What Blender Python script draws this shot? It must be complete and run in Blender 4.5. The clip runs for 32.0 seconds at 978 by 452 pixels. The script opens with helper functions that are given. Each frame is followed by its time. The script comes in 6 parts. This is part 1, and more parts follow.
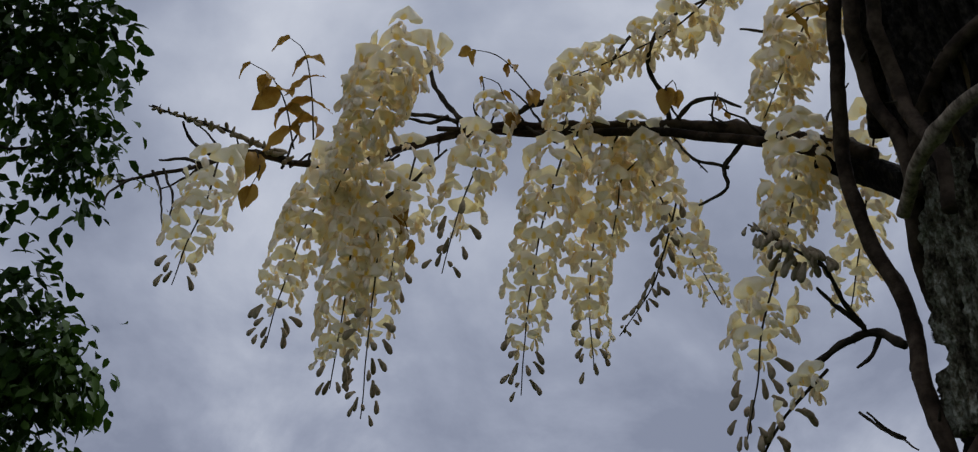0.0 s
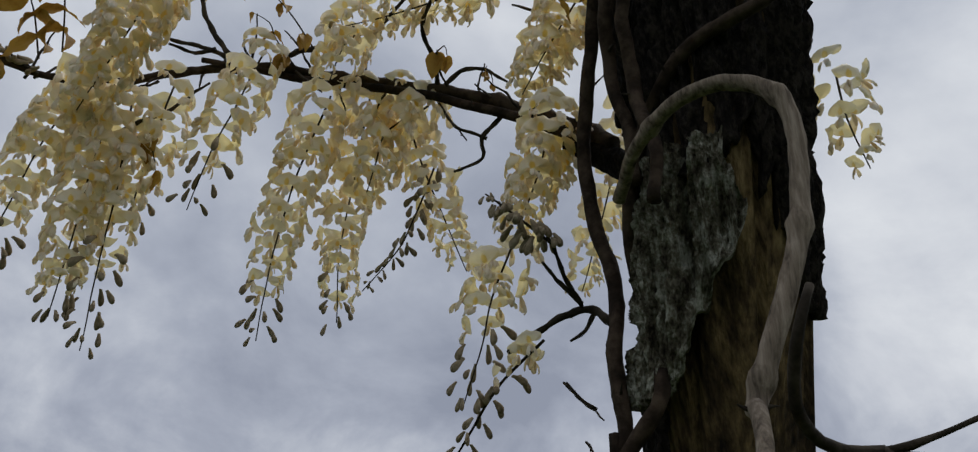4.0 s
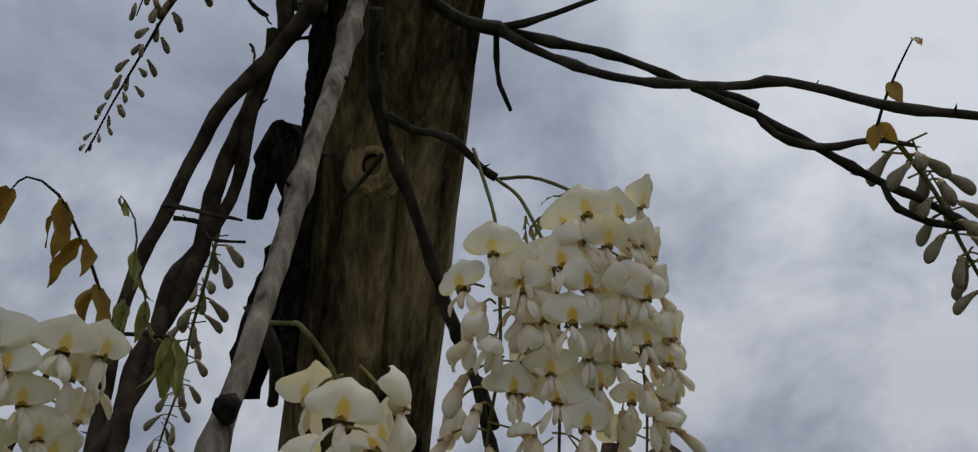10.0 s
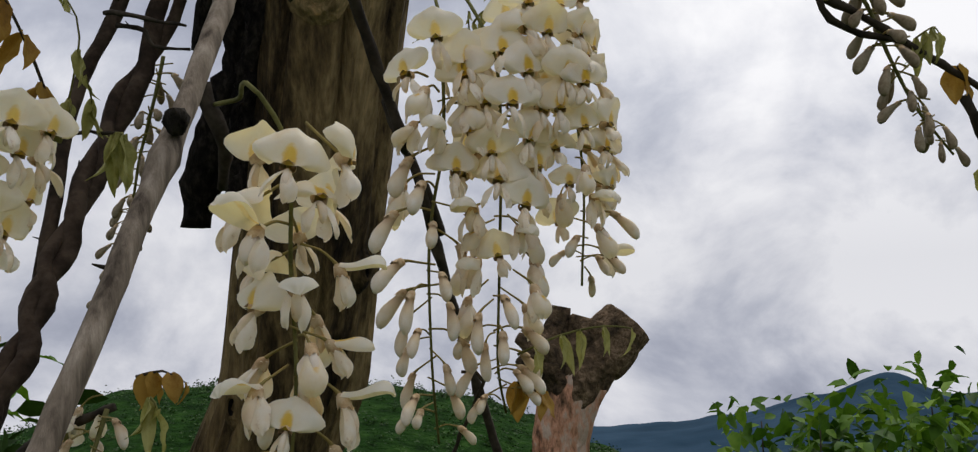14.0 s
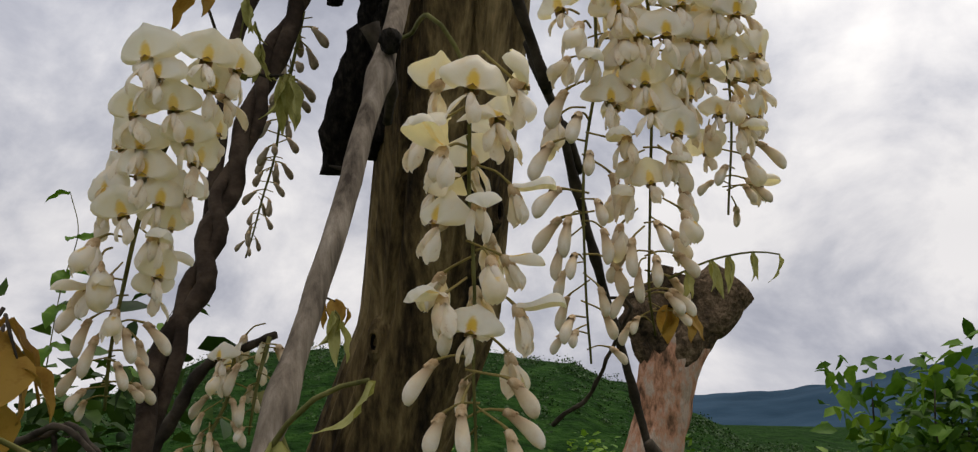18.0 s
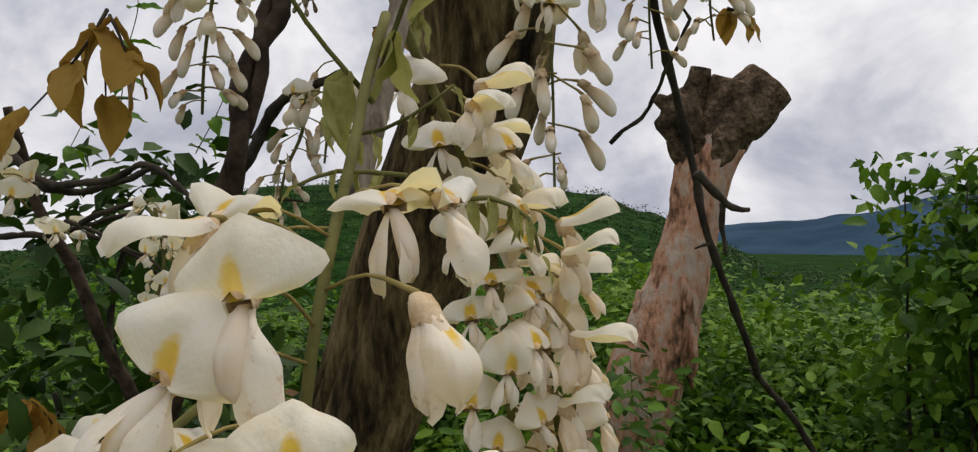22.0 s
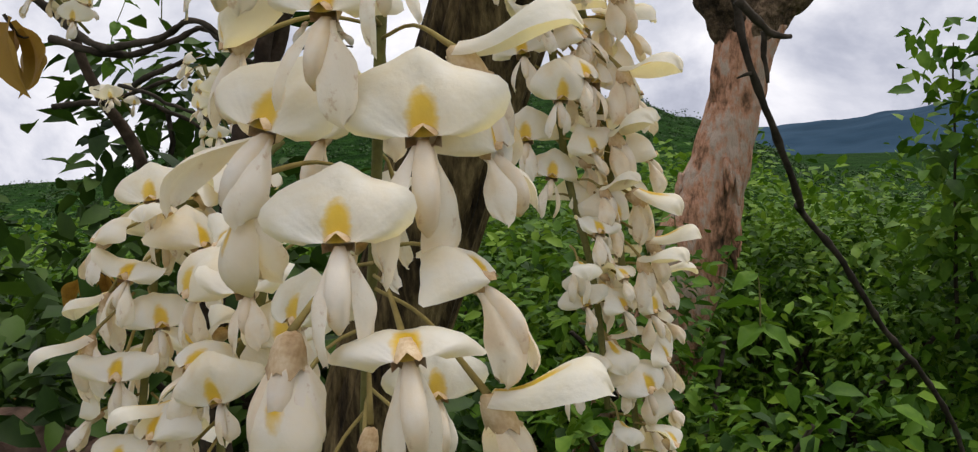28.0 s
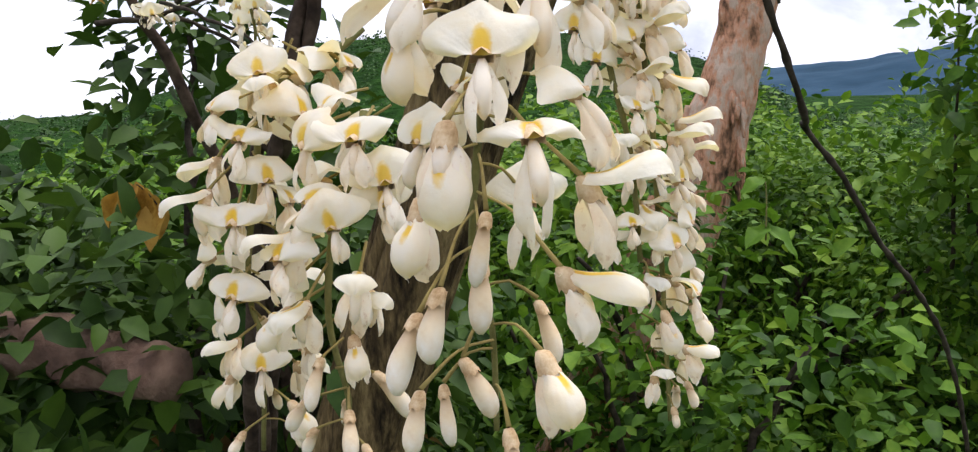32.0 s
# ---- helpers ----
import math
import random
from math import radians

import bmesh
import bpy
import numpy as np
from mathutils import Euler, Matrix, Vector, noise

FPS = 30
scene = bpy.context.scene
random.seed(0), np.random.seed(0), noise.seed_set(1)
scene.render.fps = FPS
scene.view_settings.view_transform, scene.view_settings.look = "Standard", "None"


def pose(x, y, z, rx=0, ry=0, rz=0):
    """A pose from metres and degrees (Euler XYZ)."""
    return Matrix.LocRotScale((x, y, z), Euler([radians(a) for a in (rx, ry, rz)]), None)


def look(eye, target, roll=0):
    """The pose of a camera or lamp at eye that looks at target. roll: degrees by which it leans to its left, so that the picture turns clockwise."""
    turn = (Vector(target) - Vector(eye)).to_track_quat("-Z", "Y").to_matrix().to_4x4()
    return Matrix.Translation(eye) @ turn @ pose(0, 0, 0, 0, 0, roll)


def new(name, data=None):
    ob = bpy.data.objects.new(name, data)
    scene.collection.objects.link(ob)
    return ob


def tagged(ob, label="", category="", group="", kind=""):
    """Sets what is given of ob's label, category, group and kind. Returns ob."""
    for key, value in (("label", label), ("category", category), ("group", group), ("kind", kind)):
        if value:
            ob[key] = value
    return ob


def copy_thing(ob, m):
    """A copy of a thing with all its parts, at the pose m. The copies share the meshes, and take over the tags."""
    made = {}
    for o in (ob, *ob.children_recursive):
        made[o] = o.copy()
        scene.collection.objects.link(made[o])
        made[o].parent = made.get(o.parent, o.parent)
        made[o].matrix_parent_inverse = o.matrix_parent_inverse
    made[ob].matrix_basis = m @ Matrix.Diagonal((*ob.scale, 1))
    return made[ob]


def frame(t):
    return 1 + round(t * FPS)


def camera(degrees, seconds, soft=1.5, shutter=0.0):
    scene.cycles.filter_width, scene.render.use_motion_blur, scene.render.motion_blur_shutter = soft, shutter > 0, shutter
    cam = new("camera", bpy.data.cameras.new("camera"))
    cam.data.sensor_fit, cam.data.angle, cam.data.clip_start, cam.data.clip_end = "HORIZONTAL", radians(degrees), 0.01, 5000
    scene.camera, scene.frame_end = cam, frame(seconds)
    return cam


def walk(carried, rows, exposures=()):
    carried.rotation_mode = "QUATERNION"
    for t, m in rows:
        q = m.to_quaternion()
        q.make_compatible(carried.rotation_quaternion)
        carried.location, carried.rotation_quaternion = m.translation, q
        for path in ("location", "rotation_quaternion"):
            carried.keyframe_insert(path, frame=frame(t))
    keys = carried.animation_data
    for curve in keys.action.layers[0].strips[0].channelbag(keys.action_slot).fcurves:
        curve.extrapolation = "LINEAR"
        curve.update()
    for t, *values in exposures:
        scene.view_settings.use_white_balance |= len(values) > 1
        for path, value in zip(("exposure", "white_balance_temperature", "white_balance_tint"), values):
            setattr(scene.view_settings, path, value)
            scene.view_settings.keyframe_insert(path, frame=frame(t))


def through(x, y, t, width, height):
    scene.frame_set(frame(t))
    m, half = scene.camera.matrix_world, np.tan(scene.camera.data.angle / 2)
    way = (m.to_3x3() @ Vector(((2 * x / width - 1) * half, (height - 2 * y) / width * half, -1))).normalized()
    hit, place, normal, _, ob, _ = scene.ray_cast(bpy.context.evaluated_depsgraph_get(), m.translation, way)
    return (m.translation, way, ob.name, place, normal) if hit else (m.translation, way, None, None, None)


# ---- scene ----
cam = camera(55.8, 32.0, soft=1.2)
PATH = [
    (0, (0.006, 0.01, 1.651), (-0.038, 1.622, 2.835), 2.1),
    (0.5, (0.017, 0.013, 1.651), (0.022, 1.626, 2.834), 2.1),
    (1, (0.022, 0.014, 1.651), (0.073, 1.627, 2.831), 1.7),
    (1.5, (0.03, 0.013, 1.651), (0.114, 1.628, 2.827), 1.6),
    (2, (0.047, 0.012, 1.648), (0.19, 1.63, 2.815), 1.6),
    (2.5, (0.054, 0.006, 1.649), (0.25, 1.628, 2.802), 1.3),
    (3, (0.064, 0.005, 1.646), (0.31, 1.624, 2.793), 1.4),
    (3.5, (0.072, 0.005, 1.645), (0.38, 1.621, 2.782), 1.2),
    (4, (0.077, 0.005, 1.646), (0.423, 1.622, 2.771), 0.9),
    (4.5, (0.083, 0.005, 1.648), (0.449, 1.625, 2.761), 0.6),
    (5, (0.091, 0.004, 1.65), (0.482, 1.627, 2.752), 0.4),
    (5.5, (0.105, 0.004, 1.651), (0.552, 1.623, 2.738), 0.0),
    (6, (0.125, 0.004, 1.645), (0.666, 1.611, 2.705), -0.5),
    (6.5, (0.143, 0.009, 1.632), (0.784, 1.618, 2.633), -1.0),
    (7, (0.15, 0.014, 1.626), (0.829, 1.633, 2.583), -1.1),
    (7.5, (0.156, 0.02, 1.616), (0.87, 1.653, 2.524), -1.1),
    (8, (0.16, 0.022, 1.609), (0.898, 1.672, 2.466), -1.0),
    (8.5, (0.166, 0.03, 1.598), (0.92, 1.697, 2.406), -1.0),
    (9, (0.17, 0.033, 1.584), (0.947, 1.714, 2.34), -0.5),
    (9.5, (0.177, 0.031, 1.572), (1.0, 1.717, 2.266), -0.0),
    (10, (0.184, 0.032, 1.564), (1.039, 1.727, 2.193), 0.4),
    (10.5, (0.195, 0.031, 1.554), (1.12, 1.711, 2.124), 0.7),
    (11, (0.195, 0.026, 1.551), (1.158, 1.691, 2.098), 1.0),
    (11.5, (0.199, 0.025, 1.547), (1.169, 1.69, 2.083), 1.2),
    (12, (0.203, 0.028, 1.544), (1.194, 1.688, 2.057), 1.0),
    (12.5, (0.199, 0.028, 1.542), (1.195, 1.688, 2.041), 1.0),
    (13, (0.2, 0.029, 1.533), (1.201, 1.697, 1.998), 0.4),
    (13.5, (0.194, 0.028, 1.522), (1.191, 1.706, 1.957), -0.2),
    (14, (0.187, 0.029, 1.514), (1.162, 1.729, 1.914), -0.5),
    (14.5, (0.182, 0.03, 1.508), (1.132, 1.749, 1.887), -0.8),
    (15, (0.176, 0.027, 1.507), (1.108, 1.759, 1.874), -0.8),
    (15.5, (0.17, 0.03, 1.503), (1.069, 1.78, 1.865), -0.6),
    (16, (0.164, 0.032, 1.501), (1.03, 1.799, 1.857), -0.3),
    (16.5, (0.158, 0.033, 1.499), (0.997, 1.814, 1.852), 0.1),
    (17, (0.153, 0.033, 1.498), (0.973, 1.823, 1.848), 0.4),
    (17.5, (0.151, 0.033, 1.496), (0.96, 1.829, 1.841), 0.5),
    (18, (0.151, 0.027, 1.492), (0.961, 1.826, 1.823), 0.3),
    (18.5, (0.144, 0.022, 1.483), (0.952, 1.826, 1.784), -0.0),
    (19, (0.139, 0.02, 1.473), (0.945, 1.834, 1.714), -0.1),
    (19.5, (0.138, 0.016, 1.466), (0.939, 1.839, 1.663), -0.2),
    (20, (0.136, 0.016, 1.458), (0.932, 1.846, 1.598), -0.3),
    (20.5, (0.134, 0.015, 1.451), (0.929, 1.847, 1.554), -0.1),
    (21, (0.133, 0.015, 1.443), (0.924, 1.85, 1.507), -0.1),
    (21.5, (0.133, 0.017, 1.433), (0.924, 1.854, 1.448), 0.2),
    (22, (0.122, 0.011, 1.425), (0.887, 1.859, 1.396), -0.1),
    (22.5, (0.114, 0.012, 1.422), (0.847, 1.872, 1.37), -0.2),
    (23, (0.111, 0.013, 1.418), (0.819, 1.883, 1.359), -0.2),
    (23.5, (0.108, 0.016, 1.416), (0.812, 1.887, 1.351), -0.1),
    (24, (0.103, 0.019, 1.414), (0.798, 1.893, 1.338), -0.4),
    (24.5, (0.106, 0.019, 1.409), (0.794, 1.895, 1.325), -0.7),
    (25, (0.109, 0.015, 1.403), (0.796, 1.891, 1.301), -0.7),
    (25.5, (0.106, 0.01, 1.398), (0.788, 1.886, 1.266), -0.9),
    (27.5, (0.108, 0.002, 1.381), (0.787, 1.871, 1.177), -2.1),
    (28, (0.111, -0.003, 1.373), (0.788, 1.867, 1.158), -2.5),
    (28.5, (0.109, -0.004, 1.365), (0.778, 1.865, 1.126), -2.4),
    (29, (0.107, -0.004, 1.361), (0.78, 1.862, 1.1), -2.3),
    (29.5, (0.104, -0.002, 1.36), (0.782, 1.857, 1.069), -2.5),
    (30, (0.101, -0.005, 1.361), (0.775, 1.854, 1.065), -2.1),
    (30.5, (0.095, -0.008, 1.359), (0.765, 1.85, 1.046), -2.0),
    (31, (0.092, -0.019, 1.356), (0.743, 1.843, 1.024), -1.9),
    (31.5, (0.082, -0.033, 1.356), (0.738, 1.827, 1.025), -1.9),
    (32, (0.076, -0.044, 1.357), (0.74, 1.811, 1.013), -2.0),
]

EXPOSURES = [(0.0, -0.62, 5950, 11), (1.0, -0.34, 6250, 9), (2.0, -0.5, 6300, 8), (3.5, -0.48, 6250, 8), (6.0, 0.04, 6450, 6), (9.0, -0.26, 6150, 8), (10.0, -0.62, 6100, 8), (11.0, -0.38, 6250, 8), (12.0, -0.42, 6300, 8), (13.0, -0.16, 6400, 9), (15.0, -0.04, 6600, 10), (19.0, 0.1, 6850, 10), (23.0, 0.16, 6700, 10), (25.0, 0.10, 6800, 12), (28.0, 0.38, 6600, 11), (30.0, 0.80, 6400, 12), (32.0, 1.1, 6300, 14)]
walk(cam, [(t, look(eye, target, roll)) for t, eye, target, roll in PATH], EXPOSURES)

# ---- world, sun ----
SUN_HEIGHT, SUN_TURN = radians(66), radians(65)
world = bpy.data.worlds.new("cloudy_sky")
scene.world = world
world.use_nodes = True
wn, wl = world.node_tree.nodes, world.node_tree.links
wn.clear()
w_out, w_bg = wn.new("ShaderNodeOutputWorld"), wn.new("ShaderNodeBackground")
w_bg.inputs["Strength"].default_value = 1.0
w_sky = wn.new("ShaderNodeTexSky")
w_sky.sky_type, w_sky.sun_disc = "NISHITA", False
w_sky.sun_elevation, w_sky.sun_rotation = SUN_HEIGHT, SUN_TURN
w_dim = wn.new("ShaderNodeVectorMath")
w_dim.operation = "SCALE"
w_dim.inputs["Scale"].default_value = 0.085
w_co, w_map = wn.new("ShaderNodeTexCoord"), wn.new("ShaderNodeMapping")
w_map.inputs["Scale"].default_value = (1.0, 1.0, 1.25)
w_map.inputs["Location"].default_value = (1.7, 0.6, 0.9)


def cloud_noise(scale, detail, rough, warp):
    n = wn.new("ShaderNodeTexNoise")
    for key, value in (("Scale", scale), ("Detail", detail), ("Roughness", rough), ("Distortion", warp)):
        n.inputs[key].default_value = value
    wl.new(w_map.outputs[0], n.inputs["Vector"])
    return n


def ramp(nodes, stops):
    r = nodes.new("ShaderNodeValToRGB")
    while len(r.color_ramp.elements) < len(stops):
        r.color_ramp.elements.new(0.5)
    for e, (at, c) in zip(r.color_ramp.elements, stops):
        e.position, e.color = at, (*c, 1) if len(c) == 3 else c
    return r


wl.new(w_co.outputs["Generated"], w_map.inputs["Vector"])
n_big, n_fine, n_puff = cloud_noise(1.5, 5, 0.5, 0.3), cloud_noise(2.2, 7, 0.50, 0.25), cloud_noise(5.2, 9, 0.58, 0.3)
grey = ramp(wn, [(0.32, (0.36, 0.385, 0.47)), (0.42, (0.48, 0.505, 0.59)), (0.50, (0.62, 0.64, 0.71)), (0.57, (0.77, 0.78, 0.83)), (0.68, (0.96, 0.96, 0.98))])
cover = ramp(wn, [(0.20, (0, 0, 0)), (0.36, (1, 1, 1))])
# heaped clouds show low over the hills, a smoother veil higher up
w_zs, w_heap, w_sub, w_sum = wn.new("ShaderNodeSeparateXYZ"), ramp(wn, [(0.0, (1.0, 1.0, 1.0)), (0.35, (0.75, 0.75, 0.75)), (0.62, (0.12, 0.12, 0.12))]), wn.new("ShaderNodeMath"), wn.new("ShaderNodeMath")
w_sub.operation, w_sum.operation = "SUBTRACT", "MULTIPLY_ADD"
w_sub.inputs[1].default_value = 0.5
wl.new(w_co.outputs["Generated"], w_zs.inputs[0]), wl.new(w_zs.outputs["Z"], w_heap.inputs[0]), wl.new(n_puff.outputs["Fac"], w_sub.inputs[0])
wl.new(w_sub.outputs[0], w_sum.inputs[0]), wl.new(w_heap.outputs[0], w_sum.inputs[1]), wl.new(n_fine.outputs["Fac"], w_sum.inputs[2])
wl.new(w_sum.outputs[0], grey.inputs[0])
wl.new(n_big.outputs["Fac"], cover.inputs[0])
w_mix = wn.new("ShaderNodeMix")
w_mix.data_type = "RGBA"
wl.new(w_sky.outputs[0], w_dim.inputs[0])
wl.new(cover.outputs[0], w_mix.inputs["Factor"])
wl.new(w_dim.outputs[0], w_mix.inputs["A"])
w_z, w_low, w_mul = wn.new("ShaderNodeSeparateXYZ"), ramp(wn, [(0.0, (0.86, 0.86, 0.88)), (0.15, (0.80, 0.805, 0.83)), (0.34, (1.02, 1.02, 1.03)), (0.60, (1.08, 1.08, 1.08))]), wn.new("ShaderNodeVectorMath")
w_mul.operation = "MULTIPLY"  # cloud bases grow greyer towards the horizon
wl.new(w_co.outputs["Generated"], w_z.inputs[0]), wl.new(w_z.outputs["Z"], w_low.inputs[0])
wl.new(grey.outputs[0], w_mul.inputs[0]), wl.new(w_low.outputs[0], w_mul.inputs[1])
wl.new(w_mul.outputs[0], w_mix.inputs["B"])
wl.new(w_mix.outputs["Result"], w_bg.inputs["Color"])
wl.new(w_bg.outputs[0], w_out.inputs[0])

sun = new("sun", bpy.data.lights.new("sun", "SUN"))
sun.data.energy, sun.data.angle, sun.data.color = 1.5, radians(18), (1.0, 0.96, 0.9)
sun.matrix_world = look((math.sin(SUN_TURN) * 10, math.cos(SUN_TURN) * 10, 10 * math.tan(SUN_HEIGHT)), (0, 0, 0))


# ---- materials ----
def material(name, colours, scale=(1, 1, 1), noise_scale=40.0, rough=0.7, bump=0.2, bump_scale=120.0, through=0.0, distance=0.002, spread=0.12, coords="Object", detail=6.0, glow=None, span=(0.42, 0.84), tooth=0.5, gloss=0.4):
    """Two scales of noise run through the colours; bump from finer noise; through: share of light that passes a thin leaf."""
    m = bpy.data.materials.new(name)
    m.use_nodes = True
    n, l = m.node_tree.nodes, m.node_tree.links
    b, out = n["Principled BSDF"], n["Material Output"]
    b.inputs["Roughness"].default_value, b.inputs["Specular IOR Level"].default_value = rough, gloss
    co, mp = n.new("ShaderNodeTexCoord"), n.new("ShaderNodeMapping")
    mp.inputs["Scale"].default_value = scale
    l.new(co.outputs[coords], mp.inputs["Vector"])
    big, fine = n.new("ShaderNodeTexNoise"), n.new("ShaderNodeTexNoise")
    big.inputs["Scale"].default_value, fine.inputs["Scale"].default_value = noise_scale, bump_scale
    big.inputs["Detail"].default_value, big.inputs["Roughness"].default_value = detail, tooth
    fine.inputs["Detail"].default_value = 5
    l.new(mp.outputs[0], big.inputs["Vector"]), l.new(mp.outputs[0], fine.inputs["Vector"])
    info = n.new("ShaderNodeObjectInfo")
    add = n.new("ShaderNodeMath")
    add.operation = "MULTIPLY_ADD"
    l.new(info.outputs["Random"], add.inputs[0])
    add.inputs[1].default_value = spread
    l.new(big.outputs["Fac"], add.inputs[2])
    add2 = n.new("ShaderNodeMath")
    add2.operation = "MULTIPLY_ADD"
    l.new(fine.outputs["Fac"], add2.inputs[0])
    add2.inputs[1].default_value = 0.25
    l.new(add.outputs[0], add2.inputs[2])
    k = len(colours)
    r = ramp(n, [(span[0] + (span[1] - span[0]) * i / max(1, k - 1), c) for i, c in enumerate(colours)])
    l.new(add2.outputs[0], r.inputs[0])
    l.new(r.outputs[0], b.inputs["Base Color"])
    if bump:
        bp = n.new("ShaderNodeBump")
        bp.inputs["Strength"].default_value, bp.inputs["Distance"].default_value = bump, distance
        l.new(fine.outputs["Fac"], bp.inputs["Height"])
        l.new(bp.outputs[0], b.inputs["Normal"])
    if through:
        t, mx = n.new("ShaderNodeBsdfTranslucent"), n.new("ShaderNodeMixShader")
        mx.inputs[0].default_value = through
        if glow:
            t.inputs["Color"].default_value = (*glow, 1)
        else:
            l.new(r.outputs[0], t.inputs["Color"])
        l.new(b.outputs[0], mx.inputs[1]), l.new(t.outputs[0], mx.inputs[2])
        l.new(mx.outputs[0], out.inputs["Surface"])
    return m


PETAL = material("petal_white", [(0.87, 0.75, 0.54), (0.94, 0.885, 0.76), (0.955, 0.94, 0.875)], noise_scale=90, rough=0.5, bump=0.35, bump_scale=500, through=0.44, distance=0.0007, glow=(0.98, 0.83, 0.40), spread=0.2, gloss=0.25)
KEEL = material("petal_cream", [(0.77, 0.58, 0.39), (0.89, 0.78, 0.60), (0.945, 0.895, 0.785)], noise_scale=130, rough=0.5, bump=0.35, bump_scale=450, through=0.34, distance=0.0007, glow=(0.96, 0.78, 0.44), spread=0.25, gloss=0.25)
BUD = material("bud_cream", [(0.70, 0.55, 0.38), (0.85, 0.75, 0.59), (0.93, 0.88, 0.78)], noise_scale=140, rough=0.6, bump=0.1, bump_scale=900, through=0.2, distance=0.0005, glow=(0.92, 0.78, 0.48), gloss=0.25)
GREYBUD = material("bud_dusky", [(0.17, 0.125, 0.075), (0.30, 0.235, 0.15), (0.44, 0.37, 0.26)], noise_scale=140, rough=0.8, bump=0.15, bump_scale=900, through=0.15, distance=0.0005, gloss=0.1)
CALYX = material("calyx_tan", [(0.34, 0.21, 0.10), (0.52, 0.36, 0.20), (0.66, 0.52, 0.34)], noise_scale=200, rough=0.8, bump=0.3, bump_scale=1500, distance=0.0004, gloss=0.15)
PEDICEL = material("pedicel_olive", [(0.20, 0.15, 0.05), (0.33, 0.26, 0.09)], noise_scale=150, rough=0.75, bump=0.1, bump_scale=1500, distance=0.0003, gloss=0.15)
RACHIS = material("rachis_green", [(0.055, 0.055, 0.016), (0.12, 0.115, 0.035), (0.18, 0.17, 0.06)], noise_scale=80, rough=0.8, bump=0.3, bump_scale=900, distance=0.0005, gloss=0.12)
DARKTWIG = material("twig_dark", [(0.014, 0.011, 0.008), (0.034, 0.027, 0.019), (0.068, 0.054, 0.039)], noise_scale=70, rough=0.85, bump=0.5, bump_scale=420, distance=0.001, gloss=0.12)
VINE = material("vine_bark", [(0.010, 0.007, 0.005), (0.031, 0.021, 0.014), (0.075, 0.053, 0.036)], noise_scale=55, rough=0.88, bump=0.6, bump_scale=260, distance=0.002, gloss=0.12)
STICK = material("dead_stem_grey", [(0.055, 0.042, 0.031), (0.215, 0.172, 0.128), (0.38, 0.32, 0.25)], scale=(1, 1, 0.10), noise_scale=150, rough=0.9, bump=0.8, bump_scale=420, distance=0.0014, gloss=0.12, span=(0.46, 0.86), detail=9, tooth=0.65)
WOOD = material("post_wood", [(0.010, 0.0075, 0.005), (0.048, 0.033, 0.016), (0.130, 0.091, 0.040), (0.24, 0.174, 0.080), (0.36, 0.235, 0.108)], scale=(1, 1, 0.20), noise_scale=30, rough=0.92, bump=1.0, bump_scale=210, distance=0.006, detail=11, span=(0.50, 0.88), tooth=0.7, gloss=0.1)
BARK = material("lichen_bark", [(0.005, 0.004, 0.003), (0.034, 0.028, 0.019), (0.13, 0.12, 0.082), (0.36, 0.36, 0.29)], scale=(1, 1, 0.6), noise_scale=75, rough=0.95, bump=1.0, bump_scale=420, distance=0.006, detail=10, span=(0.50, 0.84), tooth=0.7, gloss=0.08)
OLDBARK = material("old_bark", [(0.004, 0.0035, 0.003), (0.012, 0.010, 0.008), (0.036, 0.030, 0.023)], scale=(1, 1, 0.5), noise_scale=110, rough=0.95, bump=1.0, bump_scale=220, distance=0.006, span=(0.52, 0.84), tooth=0.7, gloss=0.1)
STUMP = material("peeled_trunk", [(0.035, 0.025, 0.018), (0.19, 0.105, 0.062), (0.53, 0.27, 0.16), (0.50, 0.38, 0.29)], scale=(1, 1, 0.45), noise_scale=19, rough=0.95, bump=1.0, bump_scale=80, distance=0.012, detail=10, span=(0.53, 0.80), tooth=0.7, gloss=0.1)
CUT = material("pollard_head", [(0.008, 0.006, 0.004), (0.038, 0.028, 0.018), (0.115, 0.078, 0.046), (0.29, 0.20, 0.125)], noise_scale=26, span=(0.44, 0.88), tooth=0.74, rough=0.95, bump=1.0, bump_scale=80, distance=0.014, detail=11, gloss=0.1)
LOG = material("log_bark", [(0.05, 0.03, 0.02), (0.13, 0.075, 0.05), (0.22, 0.14, 0.095)], noise_scale=22, rough=0.92, bump=0.8, bump_scale=90, distance=0.006)
AMBER = material("leaflet_amber", [(0.17, 0.080, 0.012), (0.30, 0.155, 0.020), (0.42, 0.25, 0.045)], noise_scale=45, rough=0.55, bump=0.3, bump_scale=420, through=0.38, distance=0.0008, spread=0.25, gloss=0.2)
YOUNG = material("leaflet_young", [(0.17, 0.16, 0.03), (0.28, 0.27, 0.06), (0.40, 0.38, 0.12)], noise_scale=60, rough=0.55, bump=0.25, bump_scale=500, through=0.35, distance=0.0006, spread=0.2)


